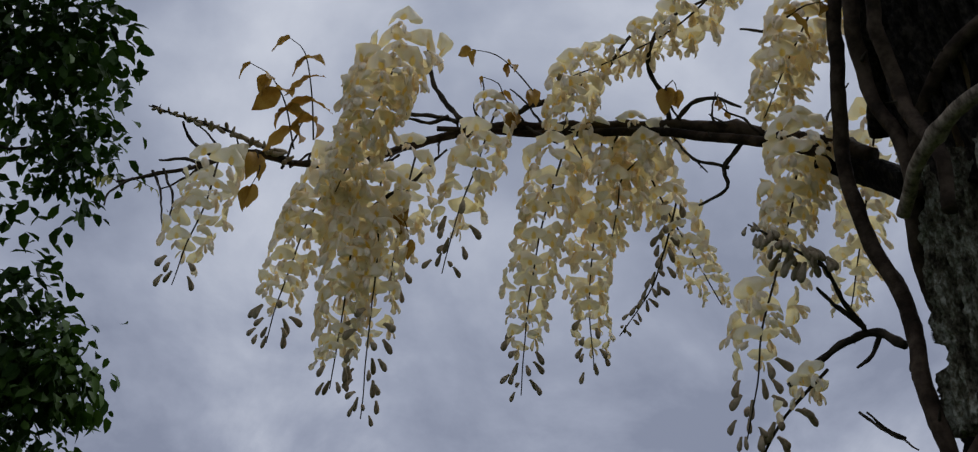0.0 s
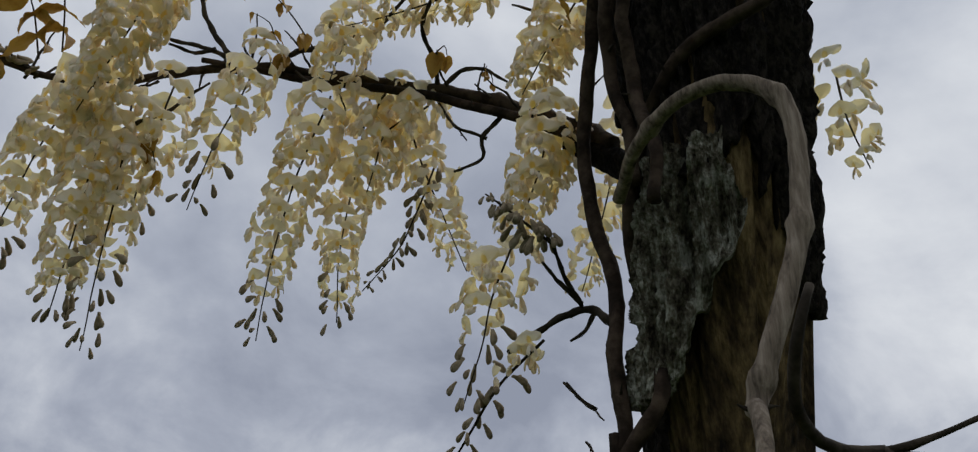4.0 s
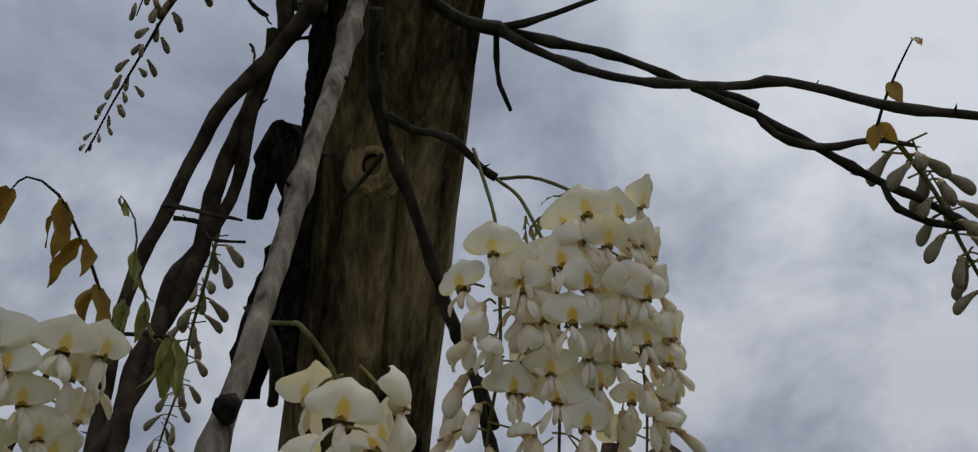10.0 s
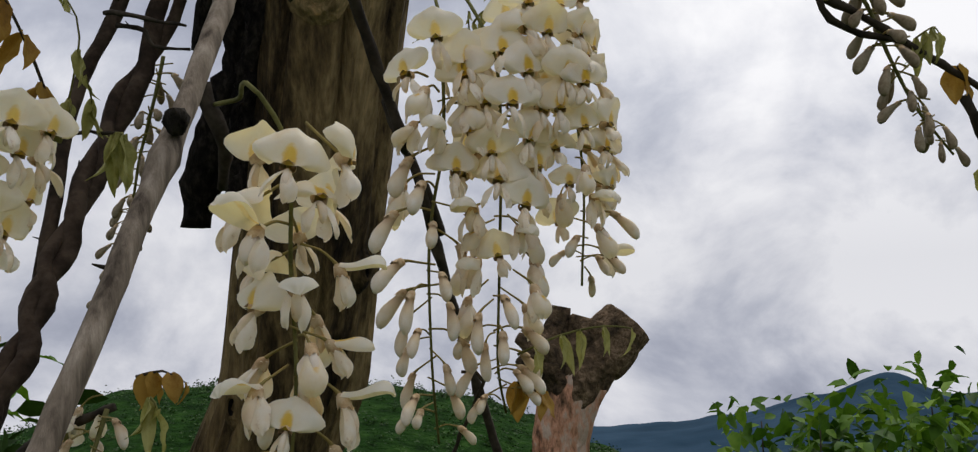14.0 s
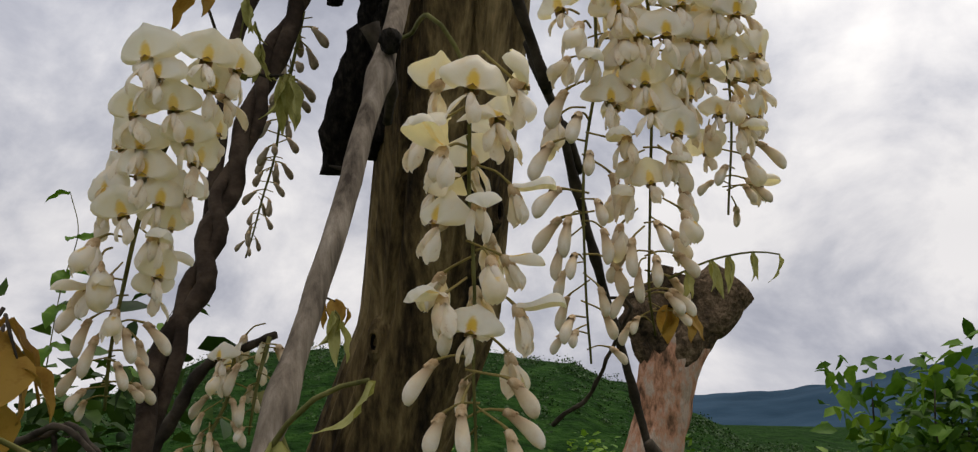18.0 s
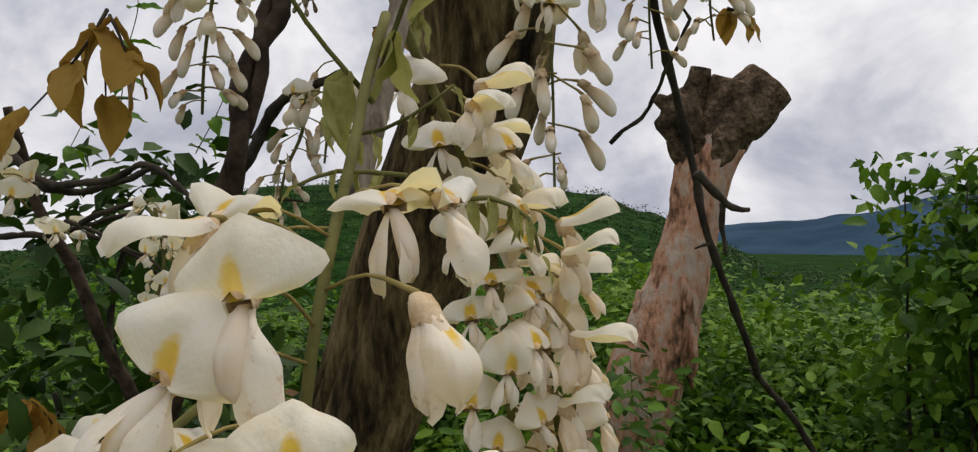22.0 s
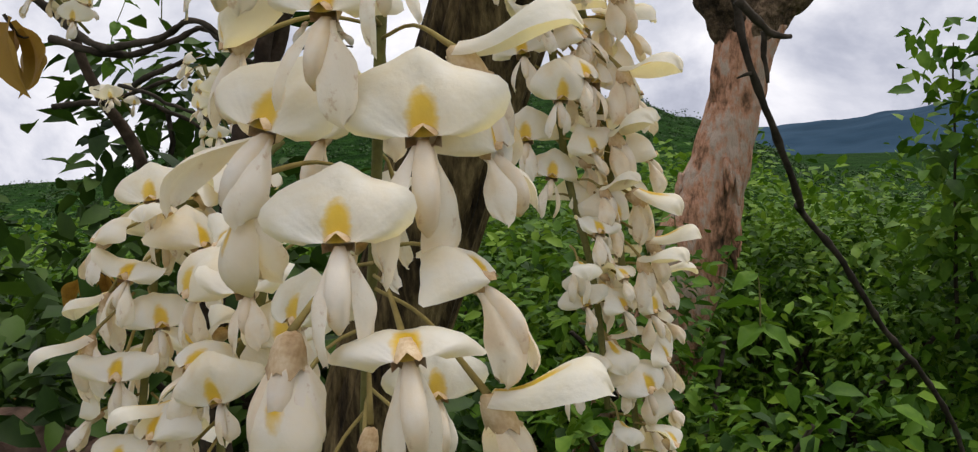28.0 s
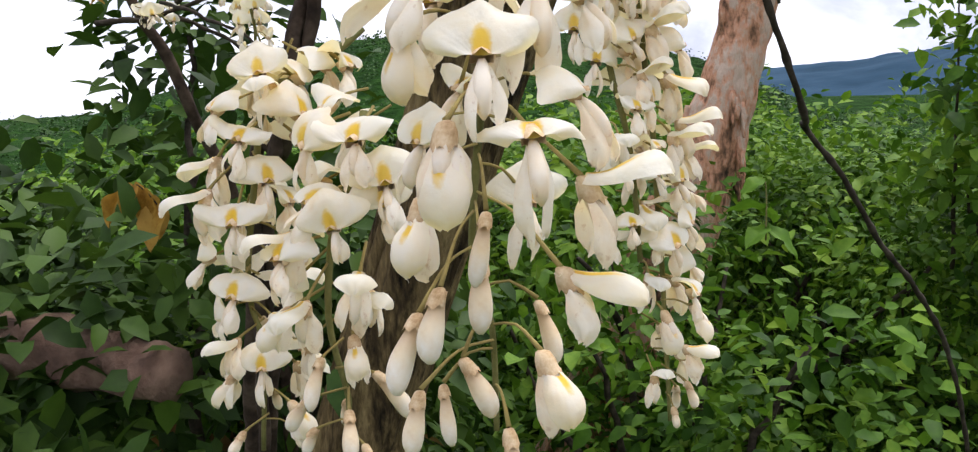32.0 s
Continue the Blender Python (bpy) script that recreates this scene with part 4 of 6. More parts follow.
part("trunk", make_mesh("trunk", pv, pf, WOOD), post, "brown weathered bare wood")


def bark_plate(z0, z1, a0, a1, off, mat, seed, label, ragged=0.35, thick=0.006, ring=(40, 40), flare=0.0, slant=0.0):
    """A plate of bark standing off the post between two heights and two bearings, with torn edges."""
    na, nz = ring
    front, back, faces = [], [], []
    for j in range(nz + 1):
        t = j / nz
        for i in range(na + 1):
            s = i / na
            lo = z0 + (z1 - z0) * ragged * 0.5 * (1 + noise.noise(V((s * 3.1, seed, 0))) * 1.3 + 0.5 * noise.noise(V((s * 11, seed, 2)))) * (abs(2 * s - 1) ** 1.5 + 0.15)
            lo += slant * (z1 - z0) * s * s
            z = lo + (z1 - lo) * t
            edge = 0.18 * noise.noise(V((z * 14, seed, 4))) + 0.1 * noise.noise(V((z * 45, seed, 5)))
            a = a0 + (a1 - a0) * s + edge * (1 if s > 0.5 else -1) * abs(2 * s - 1)
            c = post_axis(z)
            rough_ = 0.016 * (0.42 - abs(noise.noise(V((a * 7 + z * 6, z * 11, seed))))) * 2 - 0.007 + 0.0045 * (0.4 - abs(noise.noise(V((a * 14, z * 38, seed))))) * 2 + 0.003 * noise.noise(V((a * 34, z * 150, seed)))
            r1 = post_radius(z) + off + rough_ + flare * (1 - t) ** 2
            front.append(c + V((math.cos(a) * r1, math.sin(a) * r1, 0)) - post.location)
            r2 = r1 - thick
            back.append(c + V((math.cos(a) * r2, math.sin(a) * r2, 0)) - post.location)
    n = len(front)
    for j in range(nz):
        for i in range(na):
            v = j * (na + 1) + i
            faces.append((v, v + 1, v + na + 2, v + na + 1))
            faces.append((n + v, n + v + na + 1, n + v + na + 2, n + v + 1))
    for i in range(na):
        faces.append((i + 1, i, n + i, n + i + 1))
        v = nz * (na + 1) + i
        faces.append((v, v + 1, n + v + 1, n + v))
    for j in range(nz):
        v = j * (na + 1)
        faces.append((v, v + na + 1, n + v + na + 1, n + v))
        v += na
        faces.append((v + na + 1, v, n + v, n + v + na + 1))
    return part("bark_plate", make_mesh("bark_plate", front + back, faces, mat), post, label)


bark_plate(1.90, 2.12, radians(178), radians(250), 0.010, BARK, 3, "grey lichen-crusted bark", 0.25, ring=(100, 120), flare=0.014, slant=0.55)
# old bark above the lichen; its near-black colour also carries the shade there
bark_plate(2.085, 2.66, radians(170), radians(262), 0.007, OLDBARK, 21, "dark flaking bark", 0.1, ring=(50, 90))
bark_plate(1.97, 2.66, radians(258), radians(372), 0.003, OLDBARK, 8, "dark flaking bark", 0.45, ring=(60, 110))
bark_plate(2.05, 2.66, radians(60), radians(180), 0.006, OLDBARK, 12, "dark flaking bark", 0.3, ring=(30, 40))
bark_plate(1.66, 1.94, radians(150), radians(190), 0.004, OLDBARK, 15, "dark flaking bark", 0.1, ring=(14, 60))


def bark_strip(points, width, seed, label):
    """A long torn strip of bark that hangs off the post."""
    pts, share = curve_points(points, 0.008)
    verts, faces, n = [], [], len(pts)
    across = V((0.93, -0.36, 0))
    for i, q in enumerate(pts):
        w = width * (0.6 + 0.4 * math.sin(math.pi * share[i]) + 0.35 * noise.noise(V((share[i] * 9, seed, 0))))
        for s, d in ((-1, 0), (-0.4, 0.006), (0.4, 0.007), (1, 0), (0.4, -0.003), (-0.4, -0.003)):
            j = 1 + 0.25 * noise.noise(V((share[i] * 23, seed, s * 3)))
            verts.append(q + across * s * w * j + V((-0.36, -0.93, 0)) * d * (1 + noise.noise(V((share[i] * 30, s, seed)))) - post.location)
    for i in range(n - 1):
        for s in range(6):
            a, b = i * 6 + s, i * 6 + (s + 1) % 6
            faces.append((a, b, b + 6, a + 6))
    faces += [tuple(range(5, -1, -1)), tuple(range((n - 1) * 6, n * 6))]
    return part("bark_strip", make_mesh("bark_strip", verts, faces, OLDBARK), post, label)


bark_strip([(0.343, 0.705, 1.870), (0.354, 0.707, 1.830), (0.365, 0.720, 1.789), (0.356, 0.730, 1.759), (0.345, 0.752, 1.705), (0.343, 0.772, 1.662)], 0.020, 2, "black curled bark hanging loose")
bark_strip([(0.342, 0.725, 1.880), (0.338, 0.739, 1.854), (0.336, 0.761, 1.807)], 0.011, 5, "black curled bark hanging loose")
bark_strip([(0.356, 0.666, 1.944), (0.368, 0.690, 1.879), (0.366, 0.705, 1.821), (0.368, 0.724, 1.750), (0.366, 0.735, 1.687)], 0.006, 9, "black curled bark hanging loose")
for ka, kz, grow, squeeze in [(radians(241), 1.810, 1.0, 0.95), (radians(300), 1.62, 0.75, 0.6), (radians(215), 1.52, 0.75, 0.6)]:
    c = post_axis(kz)
    out, across = V((math.cos(ka), math.sin(ka), 0)), V((-math.sin(ka), math.cos(ka), 0))
    rings_k = [(0.024, -0.006), (0.019, 0.0012), (0.0155, 0.0036), (0.0135, 0.0028), (0.0112, 0.0062), (0.0088, 0.0068), (0.0074, 0.0044)]
    ring_v, ring_f, hole_v = [], [], []
    for rr, dd in rings_k + [(0.0076, 0.0046), (0.0058, -0.001), (0.0022, -0.005)]:
        for k in range(22):
            a = 2 * math.pi * k / 22
            w = 1 + 0.10 * noise.noise(V((math.cos(a) * 1.6, math.sin(a) * 1.6, kz * 7 + rr * 60)))
            q = c + out * (post_radius(kz) + dd * grow) + across * rr * grow * w * math.cos(a) * squeeze + V((0, 0, 1)) * rr * grow * w * math.sin(a) * (1.25 if math.sin(a) > 0 else 1.0)
            (hole_v if len(ring_v) == 22 * len(rings_k) else ring_v).append(q - post.location)
    for j in range(len(rings_k) - 1):
        for k in range(22):
            a, b = j * 22 + k, j * 22 + (k + 1) % 22
            ring_f.append((a, b, b + 22, a + 22))
    knot = part("knot", make_mesh("knot", ring_v, ring_f, WOOD), post, "raised ring of a branch knot")
    # near-black colour stands in for the shade down in the hole
    hole_f = [(j * 22 + k, j * 22 + (k + 1) % 22, (j + 1) * 22 + (k + 1) % 22, (j + 1) * 22 + k) for j in range(2) for k in range(22)] + [tuple(range(44, 66))]
    part("knot_heart", make_mesh("knot_heart", hole_v, hole_f, OLDBARK), knot, "knot hole with its shade painted dark")

# ---- stems ----
ARCH_END = (0.1765, 0.2265, 1.427)
dead = stem("dead_stem", [(0.304, 0.570, 2.081), (0.300, 0.513, 2.093), (0.316, 0.463, 2.099), (0.344, 0.437, 2.097), (0.365, 0.419, 2.069), (0.368, 0.417, 2.018), (0.354, 0.418, 1.950), (0.330, 0.423, 1.887), (0.317, 0.429, 1.847), (0.305, 0.407, 1.820), (0.2367, 0.295, 1.597), (0.187, 0.2385, 1.457), ARCH_END],
     [0.0054, 0.0054, 0.0056, 0.0060, 0.0061, 0.0062, 0.0064, 0.0066, 0.0060, 0.0046, 0.0033, 0.0030, 0.0028], STICK, "smooth grey dead stem arching over the post", "stem", knots=0.11, wobble=0.0014, segs=14, step=0.005, rough=0.035, seed=4)
stem("vine", [(0.312, 0.410, 1.806), (0.320, 0.434, 1.784), (0.338, 0.459, 1.761), (0.365, 0.480, 1.729), (0.403, 0.502, 1.666), (0.391, 0.504, 1.694), (0.436, 0.522, 1.623), (0.415, 0.508, 1.648), (0.453, 0.533, 1.571), (0.511, 0.568, 1.458), (0.517, 0.558, 1.409), (0.582, 0.588, 1.308), (0.615, 0.624, 1.290), (0.702, 0.642, 1.197), (0.963, 0.751, 0.881), (1.188, 0.857, -0.116)],
     [0.0036, 0.0034, 0.0033, 0.0033, 0.0032, 0.0031, 0.0030, 0.0029, 0.0028, 0.0028, 0.0027, 0.0027, 0.0026, 0.0026, 0.0026, 0.0026], DARKTWIG, "thin dark climbing stem crossing the post", knots=0.05, wobble=0.0012, seed=6)
FORK = (0.393, 0.438, 1.832)
stem("vine", [(0.328, 0.375, 1.894), (0.319, 0.379, 1.869), (0.323, 0.399, 1.849), (0.332, 0.414, 1.837), (0.350, 0.428, 1.830), (0.372, 0.437, 1.830), FORK], [0.0026, 0.0032, 0.0036, 0.0036, 0.0036, 0.0038, 0.0044], DARKTWIG, "dark stem curving out from the post", wobble=0.001, seed=8)
stem("vine", [FORK, (0.414, 0.422, 1.836), (0.453, 0.383, 1.854), (0.478, 0.327, 1.889), (0.488, 0.302, 1.911), (0.503, 0.275, 1.931), (0.518, 0.231, 1.965)], [0.0026, 0.0017, 0.0015, 0.00145, 0.0014, 0.0014, 0.0013], DARKTWIG, "thin whip-like stem curving up to the sky", knots=0.055, wobble=0.0006, seed=9)
stem("vine", [FORK, (0.414, 0.413, 1.807), (0.433, 0.371, 1.779), (0.447, 0.318, 1.755), (0.457, 0.291, 1.747), (0.485, 0.262, 1.729), (0.507, 0.240, 1.721), (0.529, 0.219, 1.710), (0.564, 0.186, 1.692)], [0.0034, 0.0023, 0.0021, 0.0019, 0.0020, 0.0019, 0.0018, 0.0018, 0.0018], DARKTWIG, "brown stem reaching out from the fork", knots=0.06, wobble=0.0009, seed=10)
stem("vine", [FORK, (0.464, 0.420, 1.822), (0.545, 0.401, 1.803), (0.505, 0.409, 1.812), (0.556, 0.392, 1.786), (0.608, 0.376, 1.759), (0.652, 0.361, 1.738), (0.690, 0.344, 1.712), (0.721, 0.332, 1.689), (0.767, 0.314, 1.657)], [0.0030, 0.0022, 0.0022, 0.0021, 0.0023, 0.0023, 0.0021, 0.0019, 0.0017, 0.0014], DARKTWIG, "dark knotty stem hung with buds", knots=0.035, wobble=0.002, seed=11)
stem("twig", [FORK, (0.397, 0.447, 1.819), (0.403, 0.455, 1.807), (0.414, 0.462, 1.796)], [0.0016, 0.0012, 0.0010], DARKTWIG, "short bare side shoot", "twig", knots=0.02, wobble=0.001, seed=12)
stem("twig", [(0.540, 0.398, 1.795), (0.551, 0.393, 1.782), (0.574, 0.381, 1.775), (0.601, 0.370, 1.780), (0.627, 0.362, 1.778)], [0.0014, 0.0020, 0.0020, 0.0016, 0.0010], DARKTWIG, "knotty twig along the stem", "twig", knots=0.016, wobble=0.002, seed=13)
stem("twig", [(0.611, 0.374, 1.757), (0.619, 0.373, 1.743), (0.640, 0.368, 1.737), (0.666, 0.355, 1.731)], [0.0016, 0.0019, 0.0017, 0.0012], DARKTWIG, "knotty twig along the stem", "twig", knots=0.016, wobble=0.002, seed=14)
stem("twig", [(0.696, 0.344, 1.698), (0.708, 0.343, 1.678), (0.720, 0.342, 1.656), (0.728, 0.343, 1.635)], [0.0026, 0.0024, 0.002, 0.0014], DARKTWIG, "drooping knotty dark side twig", "twig", knots=0.02, wobble=0.003, seed=15)
stem("twig", [(0.518, 0.231, 1.965), (0.534, 0.280, 2.150), (0.552, 0.339, 2.202), (0.558, 0.375, 2.182)], [0.0013, 0.0014, 0.0014, 0.0016], DARKTWIG, "thin stem bending down with a bud cluster", "twig", wobble=0.001, seed=18)
# spray that carries the middle racemes
SPRAY = (0.397, 0.445, 1.745)
stem("twig", [(0.329, 0.448, 1.772), (0.348, 0.446, 1.765), (0.369, 0.444, 1.763), (0.389, 0.447, 1.750), SPRAY], [0.0024, 0.0021, 0.002, 0.002, 0.0018], DARKTWIG, "side twig carrying the flower clusters", "twig", knots=0.03, wobble=0.0015, seed=16)
stem("twig", [(0.326, 0.488, 1.735), (0.334, 0.480, 1.746), (0.336, 0.459, 1.752)], [0.0012, 0.0014, 0.0016], DARKTWIG, "short bare twig against the post", "twig", seed=17)

part("knot", tube("knot", [V((0.235, 0.291, 1.595)), V((0.234, 0.285, 1.595)), V((0.236, 0.288, 1.597))], [0.0026, 0.0042, 0.0030], OLDBARK, step=0.0015, segs=10, rough=0.2, seed=3), dead, "blackened knot")

# twisted pair of vines beside the post
TW = [(0.293, 0.546, 2.400), (0.299, 0.587, 2.288), (0.302, 0.640, 2.194), (0.311, 0.648, 2.110), (0.324, 0.642, 2.044), (0.315, 0.630, 1.984), (0.315, 0.627, 1.928), (0.308, 0.632, 1.880), (0.285, 0.650, 1.765), (0.264, 0.639, 1.708), (0.247, 0.621, 1.653), (0.235, 0.606, 1.616), (0.223, 0.586, 1.574), (0.218, 0.574, 1.552), (0.205, 0.560, 1.521), (0.188, 0.523, 1.463), (0.176, 0.525, 1.416), (0.159, 0.518, 1.361), (0.147, 0.532, 1.309), (0.137, 0.587, 1.203), (0.138, 0.936, 0.220)]
tw_pts, tw_share = curve_points(TW, 0.01)


def wound(turns, phase, gap, since=0.0):
    out = []
    for i in range(0, len(tw_pts), 3):
        if tw_share[i] < since:
            continue
        a = phase + turns * 2 * math.pi * tw_share[i]
        out.append(tw_pts[i] + gap * min(1.0, max(0.1, (tw_share[i] - 0.2) * 6)) * V((math.cos(a), math.sin(a), 0.2 * math.sin(a))))
    return out


stem("vine", wound(9, 0.0, 0.0046), [0.0066, 0.0066, 0.0060, 0.0054, 0.0043, 0.0043, 0.0046, 0.0054, 0.0066], VINE, "thick dark vine twisted round its neighbour", wobble=0.004, segs=14, rough=0.12, seed=20)
stem("vine", wound(9, math.pi, 0.0046, 0.30), [0.0042, 0.0042, 0.0042, 0.0042, 0.0043, 0.0046, 0.0054, 0.0062], VINE, "thick dark vine twisted round its neighbour", wobble=0.004, segs=14, rough=0.12, seed=21)
stem("vine", [(0.337, 0.592, 1.944), (0.329, 0.591, 1.915), (0.312, 0.613, 1.883), (0.281, 0.629, 1.840), (0.261, 0.642, 1.791), (0.243, 0.636, 1.734), (0.232, 0.628, 1.682), (0.226, 0.610, 1.616), (0.221, 0.605, 1.569), (0.210, 0.591, 1.523), (0.185, 0.558, 1.439), (0.173, 0.565, 1.397), (0.149, 0.574, 1.301), (0.132, 0.693, 1.121), (0.121, 0.994, 0.154)], [0.0066, 0.0062, 0.0058, 0.0053, 0.0048, 0.0044, 0.0042, 0.0042, 0.0042, 0.0044, 0.0048, 0.005, 0.0055, 0.006, 0.007], VINE, "smooth dark vine slanting down beside the post", wobble=0.003, segs=12, rough=0.09, seed=22)
stem("vine", [(0.350, 0.642, 2.029), (0.329, 0.616, 2.054), (0.321, 0.587, 2.096), (0.329, 0.559, 2.161), (0.345, 0.507, 2.195), (0.371, 0.476, 2.205), (0.410, 0.448, 2.227), (0.478, 0.444, 2.319)], [0.005, 0.006, 0.0062, 0.0062, 0.006, 0.006, 0.0058, 0.0055], VINE, "dark vine wrapped round the top of the post", wobble=0.003, segs=12, rough=0.1, seed=23)
stem("vine", [(0.296, 0.474, 2.325), (0.303, 0.522, 2.238), (0.315, 0.542, 2.172), (0.321, 0.525, 2.106), (0.314, 0.527, 2.052)], [0.006, 0.006, 0.006, 0.0055, 0.005], VINE, "dark vine wrapped round the top of the post", wobble=0.003, segs=10, rough=0.1, seed=24)
stem("vine", [(0.297, 0.500, 2.359), (0.297, 0.545, 2.277), (0.307, 0.572, 2.219), (0.318, 0.570, 2.148), (0.316, 0.567, 2.100)], [0.007, 0.007, 0.006, 0.006, 0.006], VINE, "dark vine wrapped round the top of the post", wobble=0.003, segs=10, rough=0.1, seed=25)
stem("branch", [(0.358, 0.636, 2.163), (0.349, 0.656, 2.186), (0.330, 0.682, 2.218), (0.305, 0.700, 2.243)], [0.015, 0.015, 0.013, 0.010], OLDBARK, "stout broken branch stub at the post", "branch", wobble=0.004, segs=12, rough=0.15, seed=26)
stem("branch", [(0.327, 0.528, 2.392), (0.333, 0.572, 2.339), (0.344, 0.616, 2.293), (0.361, 0.668, 2.253)], [0.013, 0.015, 0.015, 0.012], OLDBARK, "thick dark old stem pressed against the post", "branch", wobble=0.005, segs=14, rough=0.16, seed=27)

# main flowering branch
stem("branch", [(0.340, 0.660, 2.215), (0.313, 0.683, 2.250), (0.250, 0.719, 2.299), (0.180, 0.745, 2.329), (0.091, 0.767, 2.344), (-0.007, 0.782, 2.356), (-0.064, 0.796, 2.353), (-0.121, 0.807, 2.343), (-0.177, 0.817, 2.329), (-0.240, 0.812, 2.324), (-0.287, 0.797, 2.325), (-0.340, 0.798, 2.306), (-0.386, 0.800, 2.293), (-0.429, 0.800, 2.283)], [0.0085, 0.008, 0.0075, 0.007, 0.006, 0.0055, 0.005, 0.0045, 0.004, 0.0036, 0.003, 0.0024, 0.002, 0.0014], VINE, "long dark branch hung with white flowers", "branch", knots=0.06, wobble=0.003, segs=10, seed=30)
stem("branch", [(0.310, 0.679, 2.238), (0.236, 0.720, 2.289), (0.160, 0.745, 2.320), (0.082, 0.764, 2.334), (0.007, 0.778, 2.345), (-0.078, 0.787, 2.356)], [0.006, 0.0055, 0.005, 0.0045, 0.004, 0.003], VINE, "second dark branch beside the first", "branch", wobble=0.002, segs=10, seed=31)
